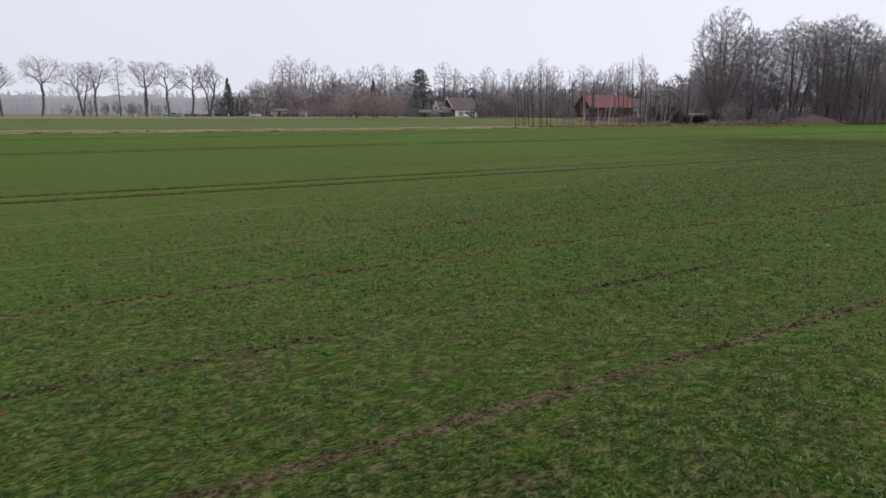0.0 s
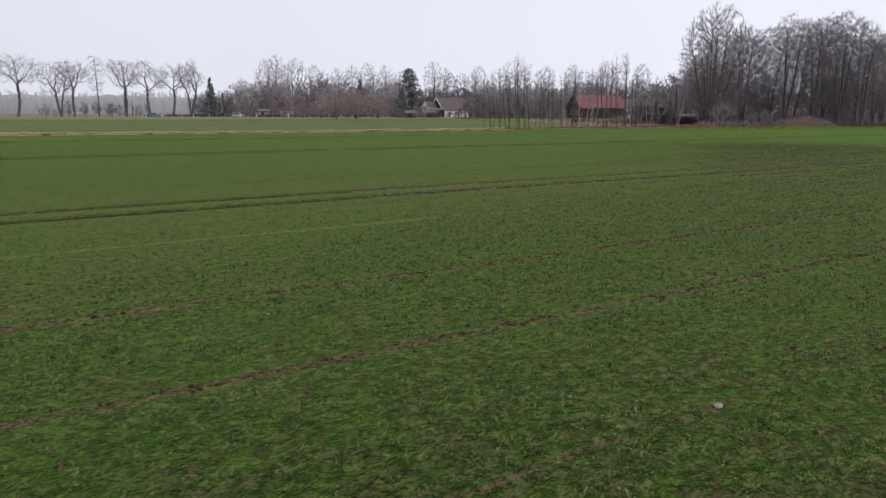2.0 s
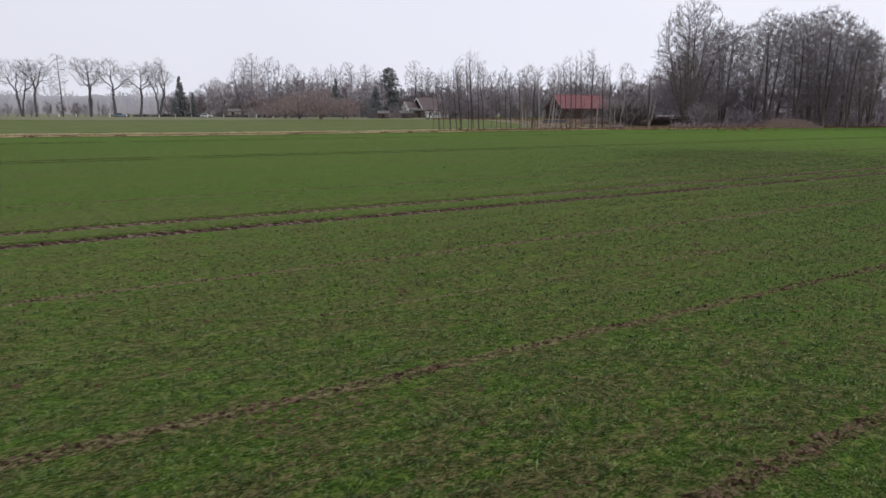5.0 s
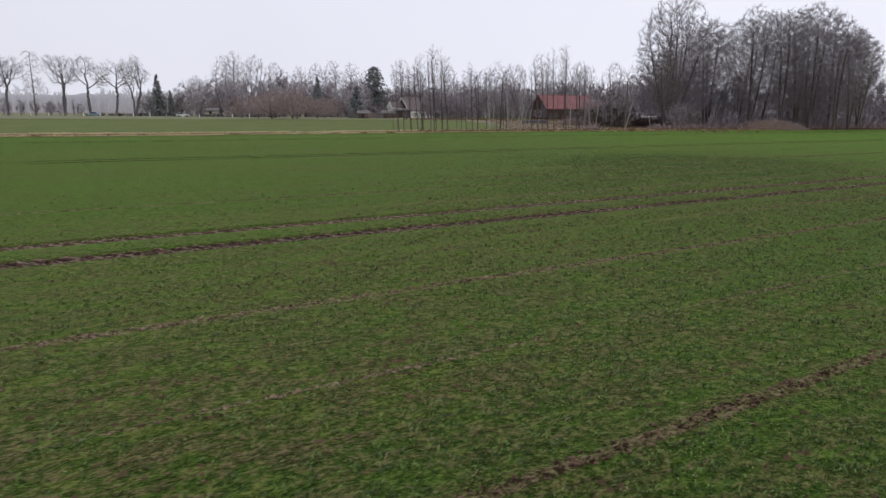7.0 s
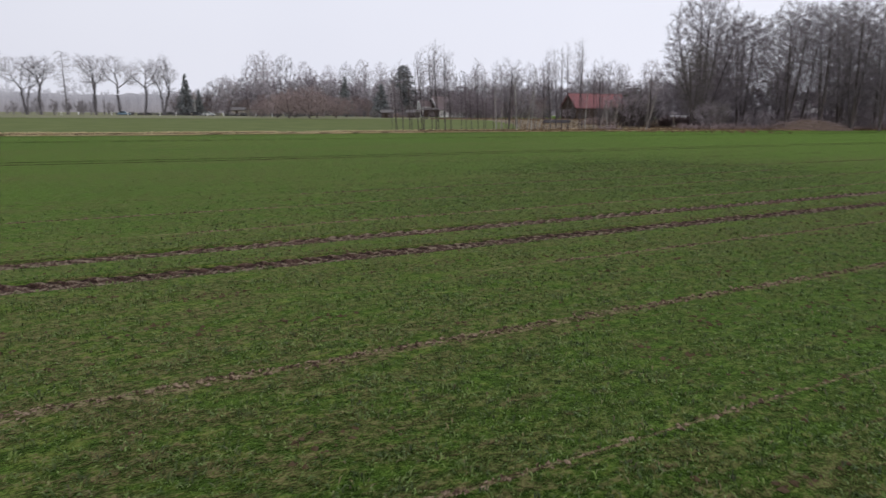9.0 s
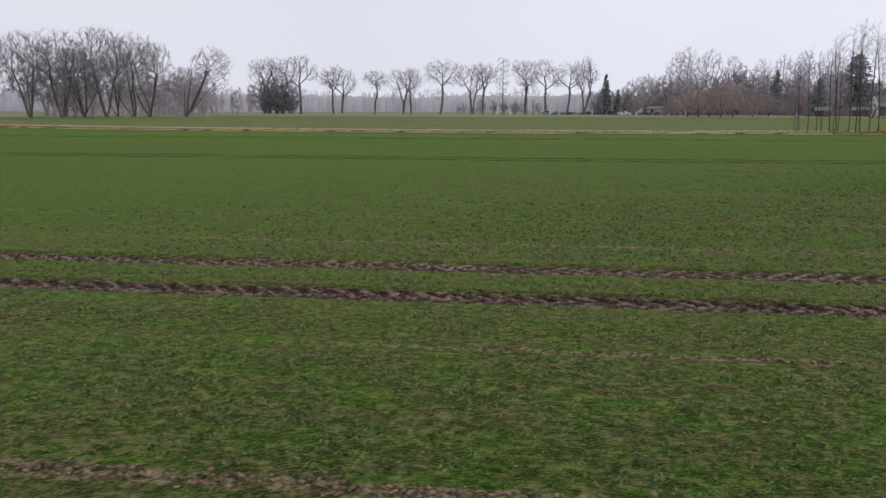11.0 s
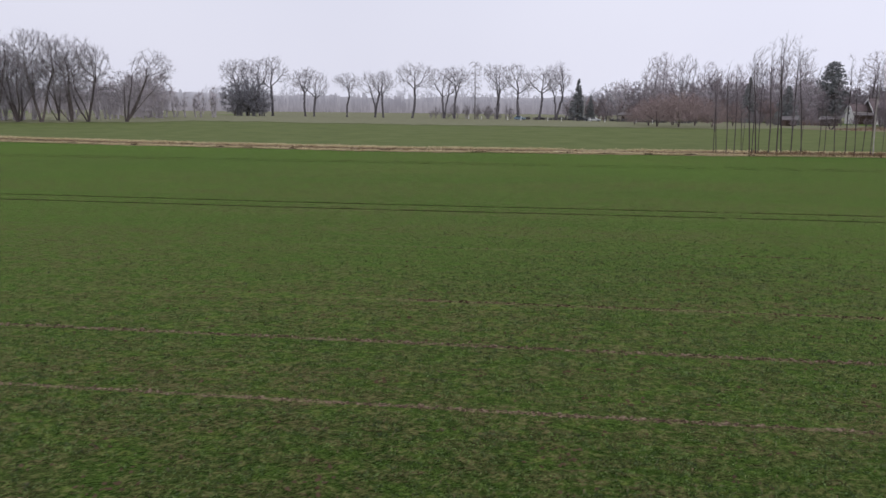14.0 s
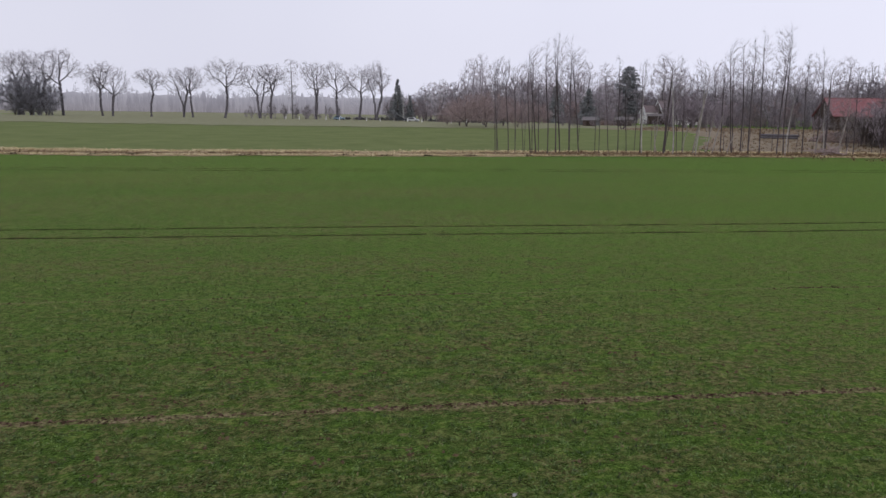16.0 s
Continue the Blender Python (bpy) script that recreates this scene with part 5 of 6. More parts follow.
plant_out([pine], [(-11.3, 334.0, 1.0, 0)])
thuja = conifer("thuja_bush", "dense dark evergreen in a garden", 155, 11.0, 3.6, 0.15)
plant_out([thuja], [(-10.5, 259.0, 1.0, 0)])



def thicket(name, label, line, deep, n, tall, mat, wide=0.07):
    """A belt of undergrowth along a line: countless thin upright shoots, as one mesh."""
    got = []
    lens = [math.dist(a, b) for a, b in zip(line, line[1:])]
    for _ in range(n):
        d = rng.uniform(0, sum(lens))
        for (a, b), ln in zip(zip(line, line[1:]), lens):
            if d <= ln:
                x, y = a[0] + (b[0] - a[0]) * d / ln + rng.uniform(-1.5, 1.5), a[1] + (b[1] - a[1]) * d / ln + rng.uniform(0, deep)
                if noise.noise((x * 0.09, y * 0.09, 2.0)) + 0.45 > rng.uniform(0, 0.6):
                    got.append((x, y, ground_z(x, y)))
                break
            d -= ln
    return blades(name, label, "undergrowth", got, tall, tall * (0.22 if tall < 12 else 0.14), 9, wide * 1.2, mat, rng, 1.1 if tall < 12 else 0.55, True)


MASS = dict(DENSE, tall=10.0, n=85, step=0.85, kill=1.3, tip=0.02, twigs=9, twig_len=1.6, twig_r=0.08, base=0.03, blobs=((0.0, 0.0, 0.52, 0.30, 0.30, 0.47),))
SLIM = dict(MASS, stems=((3, 0, 0.8), (9, 140, 0.6)), blobs=((0.0, 0.0, 0.56, 0.17, 0.17, 0.43),), n=90, up=0.3)


def loose(seed, habit):
    """The bare corners and faces of one tree of a far wood."""
    h = dict(habit)
    tw = {k: h.pop(k) for k in ("twigs", "twig_len", "twig_r", "spread", "rise", "close") if k in h}
    wood, crown = Grown(seed, **h).meshes(**tw)
    k = len(wood.v)
    v = np.array(wood.v + crown.v)
    return v * (h["tall"] / v[:, 2].max()), wood.f + [tuple(k + i for i in f) for f in crown.f]


MASSES = [loose(161, MASS), loose(162, MASS), loose(163, SLIM)]


def woods(name, label, line, deep, n, lo, hi, mat, slim=0.25):
    """A wood or a hedge too thick to tell its trees apart: many bare trees along a line, as one mesh."""
    lens = [math.dist(a, b) for a, b in zip(line, line[1:])]
    verts, faces, k = [], [], 0
    for i in range(n):
        d = (i + rng.uniform(0, 1)) / n * sum(lens)
        for (a, b), ln in zip(zip(line, line[1:]), lens):
            if d <= ln or b == line[-1]:
                break
            d -= ln
        x, y = a[0] + (b[0] - a[0]) * d / ln, a[1] + (b[1] - a[1]) * d / ln + rng.uniform(0, deep)
        v, f = MASSES[2] if rng.uniform(0, 1) < slim else MASSES[i % 2]
        size = rng.uniform(lo, hi) / 10.0 * (1.0 + 0.25 * noise.noise((x * 0.03, y * 0.03, 8.0)))
        t = rng.uniform(0, 2 * math.pi)
        wide = size * rng.uniform(0.85, 1.2) * (1.0 if size < 1.3 else 0.85)
        verts.append(np.stack([x + (v[:, 0] * math.cos(t) - v[:, 1] * math.sin(t)) * wide, y + (v[:, 0] * math.sin(t) + v[:, 1] * math.cos(t)) * wide, ground_z(x, y) - 0.1 + v[:, 2] * size], 1))
        faces += [tuple(k + j for j in q) for q in f]
        k += len(v)
    return tagged(mesh_object(name, np.concatenate(verts), faces, mat), label, "woods", kind="stuff")


woods("hedge_belt", "grey-brown tangle of hedges behind the gardens", ((-98, 292), (-60, 288), (-30, 296), (-15, 302)), 16, 64, 6.5, 10.0, MAT_TWIG_MAUVE, 0.1)
woods("hedge_belt", "grey-brown tangle of hedges beside the barn", ((22, 300), (48, 284)), 14, 14, 6.0, 9.5, MAT_TWIG_MAUVE, 0.1)
woods("wood_belt", "grey-mauve mass of young trees behind the gardens", ((-86, 306), (-50, 312), (-14, 328)), 22, 60, 13.0, 18.5, MAT_TWIG_BROWN, 0.4)
woods("wood_belt", "grey-mauve mass of young trees behind the houses", ((-20, 350), (26, 346), (60, 320), (104, 272)), 22, 120, 13.0, 18.0, MAT_TWIG_BROWN, 0.35)
woods("wood_belt", "grey bare wood far behind the houses", ((-96, 362), (0, 374), (90, 342), (160, 290), (230, 250)), 40, 66, 14.0, 20.0, MAT_TWIG_HAZED_GREY, 0.35)
woods("wood_belt", "grey scrub behind the willows", ((-330, 180), (-230, 176), (-156, 140), (-134, 86)), 12, 84, 9.0, 16.0, MAT_TWIG_HAZED_SOFT, 0.5)
woods("wood_belt", "thin pale young trees beside the willows", ((-186, 163), (-175, 182)), 6, 9, 8.0, 12.0, MAT_TWIG_HAZED_SOFT, 0.8)
woods("hedge_belt", "mauve shrubs between the roadside oaks", ((-148, 264), (-112, 276)), 5, 20, 3.0, 7.5, MAT_TWIG_HAZED_GREY, 0.3)
woods("hedge_belt", "dense brown shrubs and young trees beside the house", ((12.8, 247), (28, 250)), 9, 22, 6.0, 11.5, MAT_TWIG_BROWN, 0.3)
woods("hedge_belt", "dense dark ivy and scrub under the thicket", ((-225, 223), (-212, 228)), 4, 12, 8.0, 13.0, MAT_TWIG_SLATE, 0.0)
woods("hedge_belt", "low brown scrub before the sheds", ((-14, 236), (2, 252), (14, 256)), 5, 16, 1.6, 3.2, MAT_TWIG_DEEP, 0.0)
woods("hedge_belt", "dark scrub round the barn and the meadow", ((14, 264), (40, 252), (62, 224), (62, 194)), 10, 34, 2.6, 4.6, MAT_BARK, 0.0)
woods("wood_belt", "dark brown young growth inside the wood", ((70, 180), (88, 176), (110, 182), (152, 202)), 44, 64, 7.0, 16.0, MAT_TWIG_DEEP, 0.4)
thicket("undergrowth", "dark brown undergrowth inside the wood", ((71, 178), (88, 174), (110, 181), (150, 200)), 36, 1400, 4.0, MAT_TWIG_BROWN, 0.12)
thicket("undergrowth", "dark tangled brushwood beside the meadow", ((50, 157), (58, 171)), 4, 190, 5.5, MAT_BARK_DARK, 0.10)
thicket("undergrowth", "low brambles before the parked van", ((60, 168), (73, 176)), 3, 640, 2.2, MAT_TWIG_RED, 0.07)
thicket("undergrowth", "low brown brambles along the wood's edge", ((57, 143), (70, 149), (100, 161), (140, 178)), 5, 800, 1.3, MAT_TWIG_RED, 0.07)
thicket("undergrowth", "low dark hedge beside the parked cars", ((-112, 274), (-92, 276), (-60, 264), (-34, 250)), 3, 420, 1.5, MAT_TWIG_DARK, 0.14)

# ---- buildings ----


def window(parent, m, wide, high):
    """A window on a wall: m puts its x along the wall and its y out of it."""
    bm = bmesh.new()
    box(bm, (-wide / 2, -0.02, 0), (wide / 2, 0.05, high), 0.01)
    fr = part("window", bm, MAT_WHITE, parent, "white window frame")
    fr.matrix_local = m
    for k in (-1, 1):
        bm = bmesh.new()
        box(bm, (k * wide / 4 - wide / 4 + 0.06, 0.03, 0.07), (k * wide / 4 + wide / 4 - 0.06, 0.058, high - 0.07))
        part("pane", bm, MAT_GLASS, fr)


def house(name, label, x, y, turn, length, depth, eave, ridge, wall, roof, over=0.4, windows=(), white_verge=False, chimney=None, gable=None):
    """A gabled house: its ridge along its own x, its near eave towards -y."""
    ob = empty(name, pose(x, y, ground_z(x, y) - 0.05, 0, 0, turn), label, "building")
    half = depth / 2
    for yy, nm in ((-half, "wall"), (half, "wall")):
        bm = bmesh.new()
        box(bm, (0.3, yy - 0.15, 0), (length - 0.3, yy + 0.15, eave), 0.01)
        part(nm, bm, wall, ob)
    for xx in (0.15, length - 0.15):
        bm = bmesh.new()
        rows = [(-half - 0.15, 0), (half + 0.15, 0), (half + 0.15, eave), (0, ridge - 0.05), (-half - 0.15, eave)]
        prism(bm, rows, -0.15, 0.15)
        g = part("gable", bm, gable or wall, ob)
        g.matrix_local = Matrix.Translation((xx, 0, 0)) @ Matrix.Rotation(radians(90), 4, "Z")
    slope = (ridge - eave) / half
    for sgn in (-1, 1):
        bm = bmesh.new()
        e = half + over
        rows = [(0, ridge), (sgn * e, ridge - slope * e), (sgn * e, ridge - slope * e + 0.16), (0, ridge + 0.18)]
        prism(bm, rows, -over, length + over)
        r = part("roof", bm, roof, ob)
        r.matrix_local = Matrix.Rotation(radians(90), 4, "Z") @ Matrix.Diagonal((1, -1, 1, 1))
        # courses of tiles stand a little proud of one another
        n = int(e / 0.45)
        for k in range(n):
            bm = bmesh.new()
            s0, s1 = e * k / n, e * (k + 1) / n
            rows = [(sgn * s0, ridge - slope * s0 + 0.17), (sgn * s1, ridge - slope * s1 + 0.17), (sgn * s1, ridge - slope * s1 + 0.23), (sgn * s0, ridge - slope * s0 + 0.19)]
            prism(bm, rows, -over - 0.02, length + over + 0.02)
            c = part("tile_course", bm, roof, r)
        if white_verge:
            bm = bmesh.new()
            rows = [(0, ridge - 0.45), (sgn * e, ridge - slope * e - 0.45), (sgn * e, ridge - slope * e + 0.26), (0, ridge + 0.26)]
            prism(bm, rows, over + 0.03, over + 0.12)
            vb = part("bargeboard", bm, MAT_WHITE, ob, "white bargeboard")
            vb.matrix_local = Matrix.Rotation(radians(90), 4, "Z")
    bm = bmesh.new()
    rod(bm, (-over, 0, ridge + 0.2), (length + over, 0, ridge + 0.2), 0.14, 0.14, 8)
    part("ridge_cap", bm, roof, ob)
    for along, face, low, wide, high in windows:
        if face == "front":
            m = Matrix.Translation((along, -half - 0.16, low)) @ Matrix.Rotation(radians(180), 4, "Z")
        else:
            m = Matrix.Translation((-0.01, along, low)) @ Matrix.Rotation(radians(90), 4, "Z")
        window(ob, m, wide, high)
    if chimney:
        bm = bmesh.new()
        box(bm, (chimney - 0.3, -0.3, ridge - 0.6), (chimney + 0.3, 0.3, ridge + 1.1), 0.03)
        st = part("chimney", bm, MAT_TILE_BROWN, ob, "brown brick chimney")
        bm = bmesh.new()
        box(bm, (chimney - 0.36, -0.36, ridge + 1.1), (chimney + 0.36, 0.36, ridge + 1.22), 0.02)
        part("cap", bm, MAT_CONCRETE, st)
    return ob


house("house", "white house with a brown tiled roof and white bargeboards", 2.0, 325.0, 32, 13.6, 12.0, 3.3, 8.7, MAT_PLASTER, MAT_TILE_BROWN, 0.5, ((3.0, "front", 1.0, 1.2, 1.2), (6.5, "front", 1.0, 1.2, 1.2), (9.6, "front", 1.0, 1.2, 1.2), (1.6, "gable", 4.2, 0.9, 1.1)), True, 8.0, MAT_TIMBER)
house("cottage", "small white gabled cottage with a brown roof", -3.4, 323.0, 40, 6.0, 3.8, 4.7, 6.8, MAT_PLASTER, MAT_TILE_BROWN, 0.3, ((0.0, "gable", 3.2, 0.9, 1.1), (2.6, "front", 1.0, 1.0, 1.1)), True)
house("barn", "long dark timber barn with a red tiled roof", 52.4, 258.4, 24, 20.0, 9.6, 4.0, 8.2, MAT_TIMBER, MAT_TILE_RED, 0.5)
house("house", "pale house behind the barn", 72.0, 274.0, 20, 9.0, 7.0, 3.8, 7.2, MAT_PLASTER, MAT_TILE_BROWN, 0.4, ((2.5, "front", 1.1, 1.1, 1.2), (6.0, "front", 1.1, 1.1, 1.2)))
house("house", "white house half hidden behind the wood", 116.0, 232.0, 30, 12.0, 8.0, 4.4, 8.4, MAT_PLASTER, MAT_TILE_BROWN, 0.4, ((2.5, "front", 1.1, 1.1, 1.3), (6.0, "front", 1.1, 1.1, 1.3), (9.5, "front", 1.1, 1.1, 1.3)))


def low_shed(name, label, x, y, turn, wide, deep, high, wall, roof):
    """A flat-roofed outbuilding with a door and a pale roof edge."""
    ob = empty(name, pose(x, y, ground_z(x, y) - 0.05, 0, 0, turn), label, "shed")
    bm = bmesh.new()
    box(bm, (0, 0, 0), (wide, deep, high), 0.02)
    part("wall", bm, wall, ob)
    bm = bmesh.new()
    rows = [(-0.4, high + 0.004), (deep + 0.3, high + 0.004), (deep + 0.3, high + 1.0), (deep + 0.1, high + 1.06), (-0.4, high + 0.16)]
    prism(bm, rows, -0.35, wide + 0.35)
    lid = part("roof", bm, roof, ob)
    lid.matrix_local = Matrix.Translation((wide, 0, 0)) @ Matrix.Rotation(radians(90), 4, "Z")
    bm = bmesh.new()
    box(bm, (wide * 0.3, -0.05, 0.05), (wide * 0.3 + 1.0, -0.003, min(2.0, high - 0.2)), 0.01)
    d = part("door", bm, MAT_TIMBER, ob)
    bm = bmesh.new()
    box(bm, (wide * 0.3 + 0.85, -0.09, 1.0), (wide * 0.3 + 0.9, -0.05, 1.15))
    part("handle", bm, MAT_METAL, d)
    return ob


low_shed("outbuilding", "low outbuilding with a grey sheet roof", -8.0, 242.0, 8, 3.4, 3.6, 1.6, MAT_WORN_TIMBER, MAT_SHEET)
low_shed("lean_to", "dark open lean-to with a pale roof edge", -0.7, 316.0, 10, 6.0, 2.7, 3.0, MAT_TIMBER, MAT_SHEET)
low_shed("outbuilding", "dark timber outbuilding with a flat grey roof", -1.6, 258.5, 4, 4.2, 3.6, 1.7, MAT_WORN_TIMBER, MAT_SHEET)
low_shed("garage", "weathered grey wooden garage in the gardens", -66.0, 269.0, 12, 4.2, 5.0, 2.2, MAT_PALE_WOOD, MAT_SHEET)


def carport(x, y, turn):
    ob = empty("carport", pose(x, y, ground_z(x, y) - 0.02, 0, 0, turn), "open pale timber carport at the garden edge", "carport")
    bm = bmesh.new()
    box(bm, (-3.2, -1.7, 2.25), (3.2, 1.7, 2.45), 0.03)
    part("roof", bm, MAT_SHEET, ob)
    for px in (-3.0, -1.0, 1.0, 3.0):
        for py in (-1.5, 1.5):
            bm = bmesh.new()
            box(bm, (px - 0.09, py - 0.09, 0), (px + 0.09, py + 0.09, 2.246), 0.015)
            part("post", bm, MAT_PALE_WOOD, ob)
    for z in (0.5, 0.95):
        bm = bmesh.new()
        box(bm, (-2.9, -1.44, z), (-1.1, -1.38, z + 0.16), 0.01)
        part("rail", bm, MAT_PALE_WOOD, ob)
    bm = bmesh.new()
    box(bm, (-3.1, -1.72, 2.02), (3.1, -1.6, 2.246), 0.015)
    part("beam", bm, MAT_PALE_WOOD, ob)


carport(-48.0, 243.6, 10)


def car(name, label, x, y, turn, paint, length=4.2, high=1.45, van_like=False):
    """A parked vehicle: a shaped body, a glazed cabin, wheels and lights."""
    ob = empty(name, pose(x, y, ground_z(x, y), 0, 0, turn), label, "vehicle")
    h = length / 2
    if van_like:
        rows = [(-h, 0.3), (h, 0.3), (h, 0.95), (h * 0.86, 1.15), (h * 0.62, high), (-h * 0.97, high + 0.02), (-h, high - 0.2)]
    else:
        rows = [(-h, 0.3), (h, 0.3), (h * 1.0, 0.66), (h * 0.9, 0.8), (h * 0.42, 0.92), (h * 0.12, high), (-h * 0.55, high), (-h * 0.9, 0.98), (-h, 0.85)]
    bm = bmesh.new()
    prism(bm, rows, -0.85, 0.85)
    bmesh.ops.bevel(bm, geom=[e for e in bm.edges if abs(e.verts[0].co.y - e.verts[1].co.y) < 0.01], offset=0.08, segments=2, affect="EDGES")
    body = part("body", bm, paint, ob)
    for sgn in (-1, 1):
        bm = bmesh.new()
        if van_like:
            glass = [(h * 0.35, 1.0), (h * 0.78, 1.0), (h * 0.58, high - 0.12), (h * 0.35, high - 0.12)]
        else:
            glass = [(-h * 0.78, 0.97), (h * 0.32, 0.95), (h * 0.1, high - 0.08), (-h * 0.52, high - 0.08)]
        prism(bm, glass, sgn * 0.845, sgn * 0.858)
        part("side_window", bm, MAT_GLASS, body)
    for wx in (-h * 0.62, h * 0.62):
        for sgn in (-1, 1):
            bm = bmesh.new()
            rod(bm, (wx, sgn * 0.68, 0.31), (wx, sgn * 0.88, 0.31), 0.31, 0.31, 16)
            wheel = part("wheel", bm, MAT_RUBBER, ob)
            bm = bmesh.new()
            rod(bm, (wx, sgn * 0.86, 0.31), (wx, sgn * 0.9, 0.31), 0.19, 0.17, 12)
            part("rim", bm, MAT_METAL, wheel)
    for sgn in (-1, 1):
        bm = bmesh.new()
        box(bm, (h - 0.05, sgn * 0.62 - 0.16, 0.6), (h + 0.02, sgn * 0.62 + 0.16, 0.74), 0.02)
        part("headlight", bm, MAT_WHITE, body)
    return ob


car("car", "dark parked car with a pale roof", -77.3, 264.6, 15, MAT_PAINT_DARK)
car("car", "silver parked estate car beside a dark one", -71.8, 262.8, 12, MAT_PAINT_SILVER)
car("car", "blue-grey parked car by the road", -104.0, 266.0, 20, MAT_PAINT_BLUE)
car("van", "white van parked behind brambles under the trees", 67.6, 181.4, 12, MAT_WHITE, 5.0, 2.1, True)


def post(x, y, tall, mat, label):
    bm = bmesh.new()
    box(bm, (-0.09, -0.09, -0.3), (0.09, 0.09, tall), 0.02)
    ob = part("fence_post", bm, mat)
    ob.matrix_world = pose(x, y, ground_z(x, y), 0, 0, 17 * x % 20)
    tagged(ob, label, "post", "roadside posts")
    bm = bmesh.new()
    box(bm, (-0.11, -0.11, tall + 0.002), (0.11, 0.11, tall + 0.05), 0.01)
    part("cap", bm, mat, ob)


for k in range(16):
    s = k / 15
    post(-128 + 92 * s, 257.5 - 24 * s * s + 3 * s, 1.15 + 0.1 * math.sin(5 * k), MAT_WHITE if k % 3 else MAT_PALE_WOOD, "short pale fence post at the edge of the road")

pole = empty("utility_pole", pose(-80.8, 272.5, ground_z(-80.8, 272.5) - 0.1), "slim pale concrete utility pole beside a spruce", "pole")
bm = bmesh.new()
rod(bm, (0, 0, 0), (0, 0, 8.8), 0.16, 0.1, 10)
part("mast", bm, MAT_CONCRETE, pole)
bm = bmesh.new()
box(bm, (-0.6, -0.05, 8.3), (0.6, 0.05, 8.4), 0.01)
part("crossarm", bm, MAT_METAL, pole)
for px in (-0.5, 0.5):
    bm = bmesh.new()
    rod(bm, (px, 0, 8.4), (px, 0, 8.6), 0.05, 0.03, 8)
    part("insulator", bm, MAT_WHITE, pole)


def heap(name, label, x, y, sx, sy, high, mat, seed, sticks):
    """A heap of earth and brushwood."""
    bm = bmesh.new()
    n, m = 26, 9
    rings = []
    for j in range(m + 1):
        s = j / m
        ring = []
        for i in range(n):
            t = 2 * math.pi * i / n
            r = (1 - s) * (1 + 0.25 * noise.noise((math.cos(t) * 1.5, math.sin(t) * 1.5, seed)))
            z = high * (1 - (1 - s) ** 2) * (1 + 0.3 * noise.noise((math.cos(t) * 2 * (1 - s), math.sin(t) * 2 * (1 - s), seed + 3)))
            ring.append(bm.verts.new((sx * r * math.cos(t), sy * r * math.sin(t), z - (0.15 if j == 0 else 0))))
        rings.append(ring)
    for a, b in zip(rings, rings[1:]):
        for i in range(n):
            bm.faces.new((a[i], a[(i + 1) % n], b[(i + 1) % n], b[i]))
    bmesh.ops.remove_doubles(bm, verts=bm.verts, dist=0.001)
    ob = empty(name, pose(x, y, ground_z(x, y)), label, "heap")
    part("mound", bm, mat, ob)
    w = Wood()
    r2 = random.Random(seed)
    for _ in range(sticks):
        t, s = r2.uniform(0, 6.28), r2.uniform(0, 0.9)
        p = Vector((sx * s * math.cos(t), sy * s * math.sin(t), high * (1 - s * s) * 0.95))
        d = Vector((r2.uniform(-1, 1), r2.uniform(-1, 1), r2.uniform(-0.1, 0.55))).normalized() * r2.uniform(0.6, 2.0)
        w.tube([p - d * 0.3, p + d * 0.4 + Vector((0, 0, 0.1)), p + d], [0.04, 0.03, 0.015], 4)
    tagged(mesh_object("brushwood", w.v, w.f, MAT_TWIG_MAUVE, ob, "dead branches"), "dead branches")
    return ob


heap("brush_heap", "long heap of earth and dead branches at the wood's edge", 81.0, 151.5, 8.5, 2.6, 1.7, MAT_BRUSH, 3.0, 260)
heap("brush_heap", "heap of dead branches before the outbuilding", -6.0, 266.0, 4.5, 2.0, 1.3, MAT_BRUSH, 5.0, 120)
heap("brush_heap", "brown heap of cut brushwood in the meadow", 47.5, 172.0, 4.6, 2.4, 1.2, MAT_BRUSH, 8.0, 130)
heap("brush_heap", "small heap of pale sticks on the boundary strip", 43.3, 134.8, 1.9, 0.8, 0.45, MAT_SOIL, 9.0, 60)


def log_stack(x, y, turn):
    ob = empty("log_stack", pose(x, y, ground_z(x, y), 0, 0, turn), "low stack of grey weathered logs in the meadow", "logs")
    r2 = random.Random(4)
    for layer, n in ((0, 7), (1, 6)):
        for k in range(n):
            r = r2.uniform(0.16, 0.22)
            bm = bmesh.new()
            yy = (k - n / 2) * 0.42
            zz = 0.19 + layer * 0.36
            rod(bm, (-2.6 + r2.uniform(-0.3, 0.3), yy, zz), (2.6 + r2.uniform(-0.3, 0.3), yy, zz), r, r * 0.85, 10)
            part("log", bm, MAT_BARK_PALE, ob)


log_stack(39.7, 178.0, 8)

def stone(x, y, size, mat, label, seed):
    """A flat, knobbly field stone half sunk in the soil."""
    bm = bmesh.new()
    bmesh.ops.create_icosphere(bm, subdivisions=2, radius=1.0)
    for v in bm.verts:
        k = 1.0 + 0.35 * noise.noise((v.co.x * 1.6 + seed, v.co.y * 1.6, v.co.z * 1.6))
        v.co = Vector((v.co.x * k * size, v.co.y * k * size * 0.6, v.co.z * k * size * 0.4))
    ob = part("field_stone", bm, mat)
    ob.matrix_world = pose(x, y, ground_z(x, y) + size * 0.22, 0, 0, 40 * seed)
    return tagged(ob, label, "stone", "stones in the field")


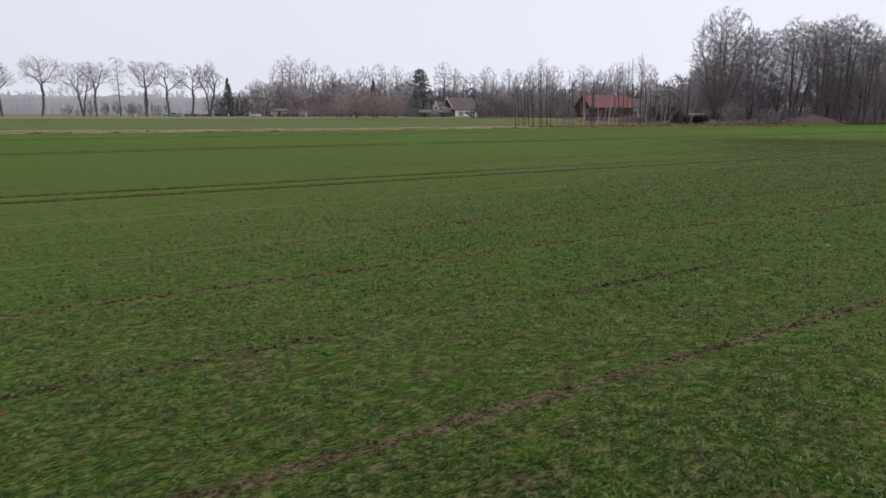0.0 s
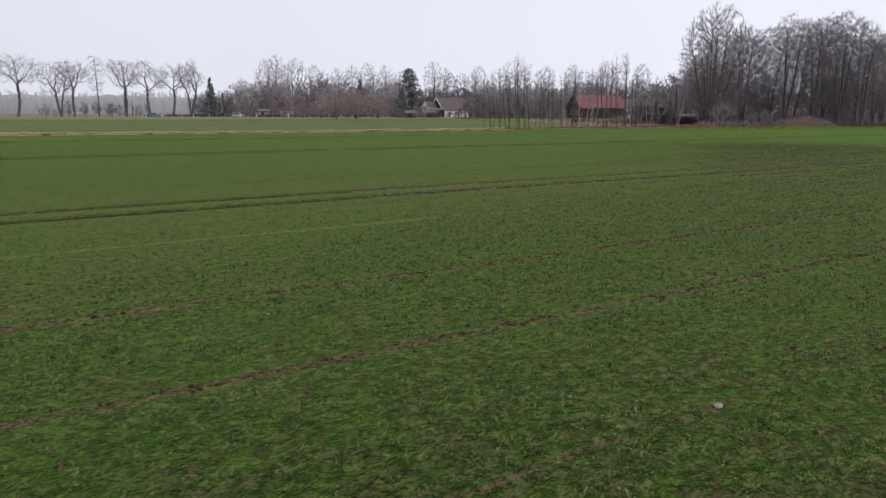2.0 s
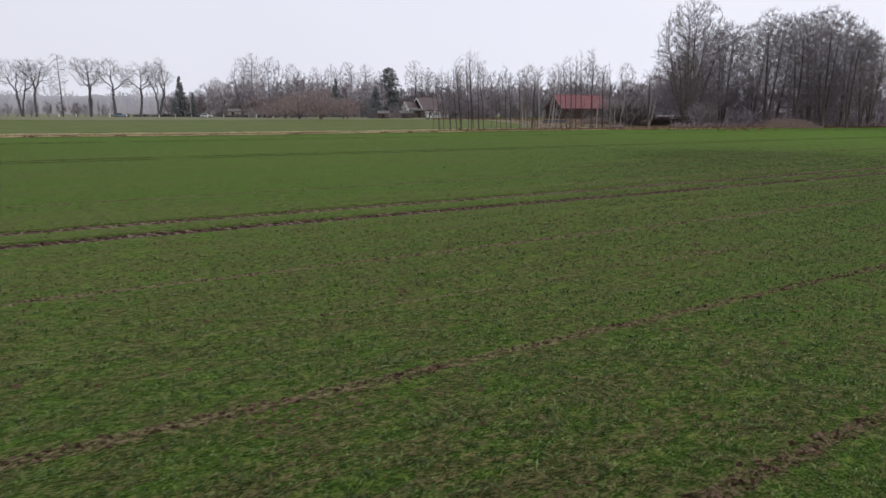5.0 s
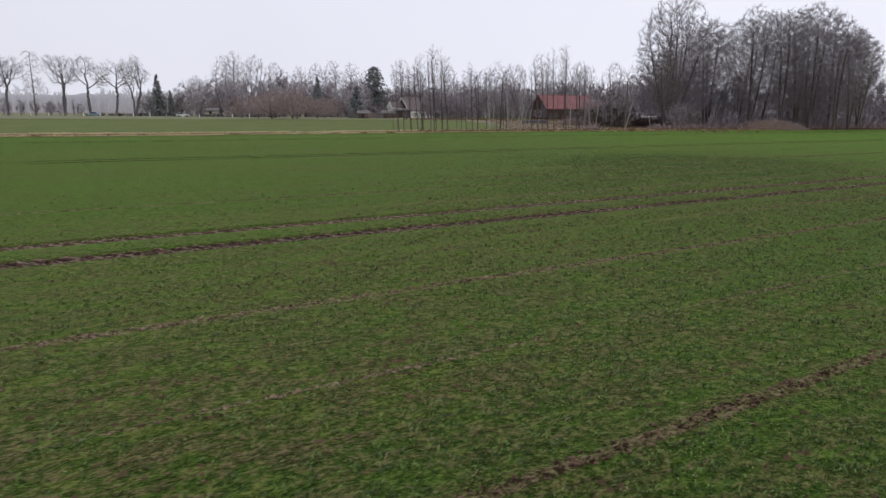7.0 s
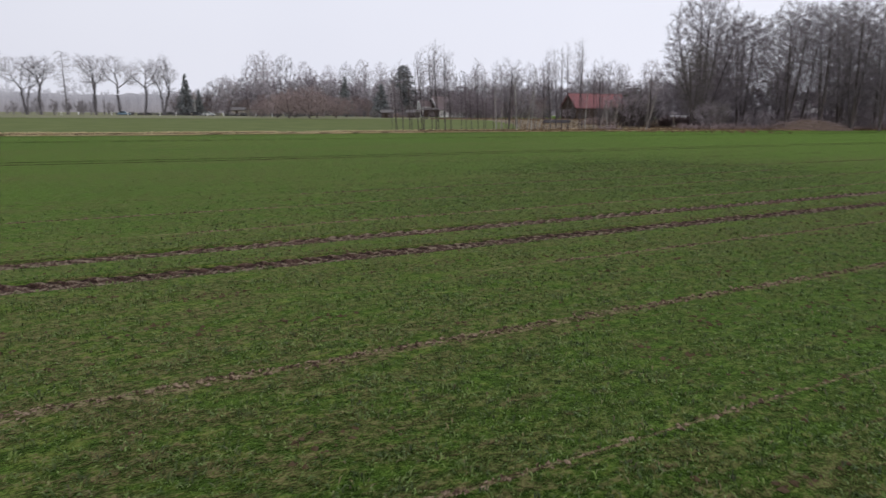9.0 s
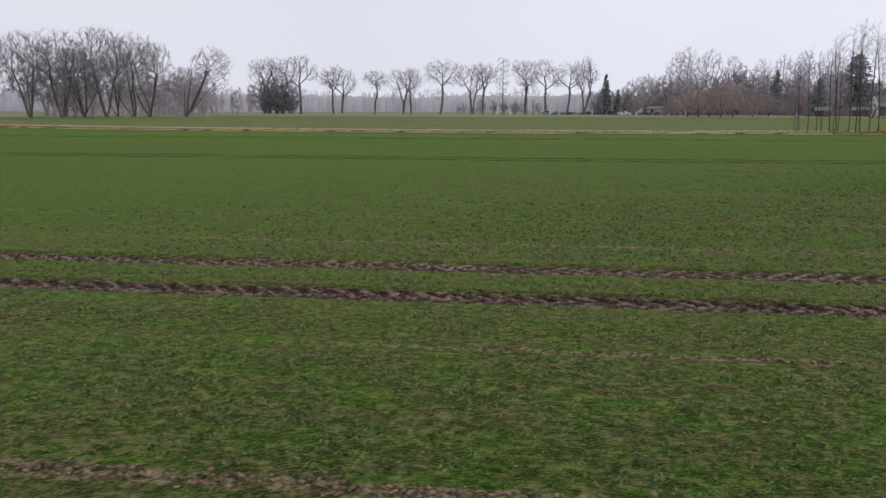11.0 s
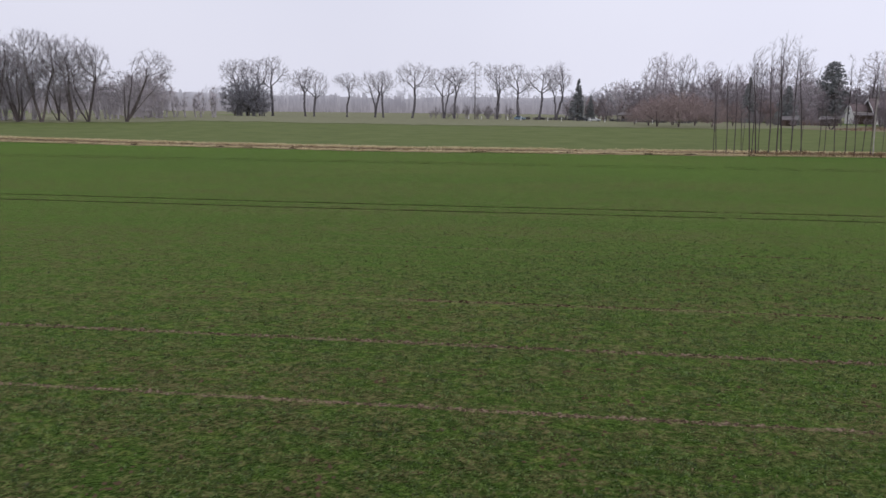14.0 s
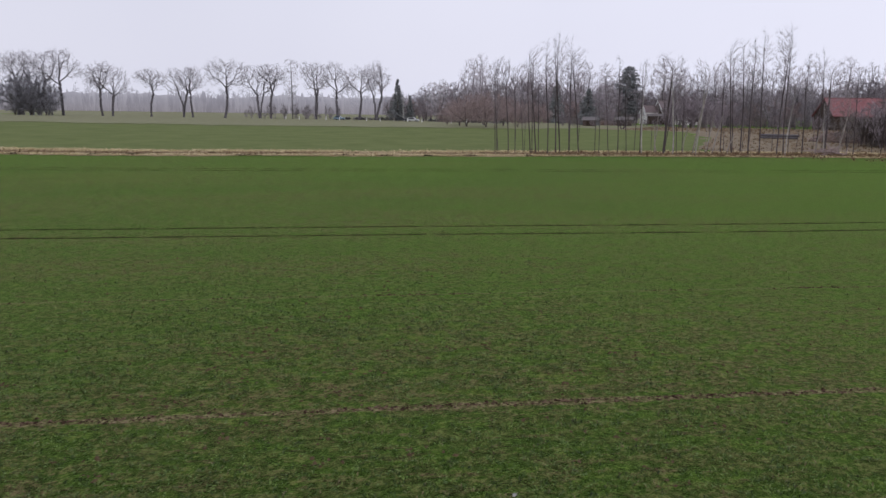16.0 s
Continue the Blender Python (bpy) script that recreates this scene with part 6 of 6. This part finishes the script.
stone(6.94, 12.04, 0.05, MAT_PALE_WOOD, "small cream-white stone lying in the crop", 1.0)
stone(33.76, 57.36, 0.035, MAT_CONCRETE, "small pale grey stone lying in the crop", 2.0)

# ---- the distance ----


def far_wood(name, radius, low, high, mat, seed):
    """A far belt of woods on the horizon: a closed mass with single stems and crowns standing out of it."""
    verts, faces = [], []
    n = 1440
    for i in range(n):
        a = 2 * math.pi * i / n
        x, y = radius * math.sin(a), radius * math.cos(a)
        z = low + (high - low) * (0.5 + 0.5 * noise.noise((i * 0.03, seed, 0))) + 2.2 * noise.noise((i * 0.3, seed, 3))
        verts += [(x, y, -2), (x, y, z)]
    faces = [(2 * i, (2 * i + 2) % (2 * n), (2 * i + 3) % (2 * n), 2 * i + 1) for i in range(n)]
    r2 = random.Random(9)
    for _ in range(2600):
        a = r2.uniform(-math.pi, math.pi)
        rr = radius - r2.uniform(4, 40)
        x, y = rr * math.sin(a), rr * math.cos(a)
        z = (low + (high - low) * (0.5 + 0.5 * noise.noise((a * n / 6.283 * 0.03, seed, 0)))) * r2.uniform(0.7, 1.25)
        w = r2.uniform(1.5, 4.5)
        tx, ty = math.cos(a) * w, -math.sin(a) * w
        k = len(verts)
        verts += [(x, y, -1), (x - tx * 0.6, y - ty * 0.6, z * 0.55), (x - tx * 0.3, y - ty * 0.3, z * 0.9), (x, y, z), (x + tx * 0.4, y + ty * 0.4, z * 0.86), (x + tx * 0.6, y + ty * 0.6, z * 0.5), (x * 0.996, y * 0.996, z * 0.6)]
        faces += [(k, k + 1, k + 6), (k + 1, k + 2, k + 6), (k + 2, k + 3, k + 6), (k + 3, k + 4, k + 6), (k + 4, k + 5, k + 6), (k + 5, k, k + 6)]
    ob = mesh_object(name, verts, faces, mat)
    return tagged(ob, "pale misty belt of woods on the horizon", "backdrop", kind="structure")


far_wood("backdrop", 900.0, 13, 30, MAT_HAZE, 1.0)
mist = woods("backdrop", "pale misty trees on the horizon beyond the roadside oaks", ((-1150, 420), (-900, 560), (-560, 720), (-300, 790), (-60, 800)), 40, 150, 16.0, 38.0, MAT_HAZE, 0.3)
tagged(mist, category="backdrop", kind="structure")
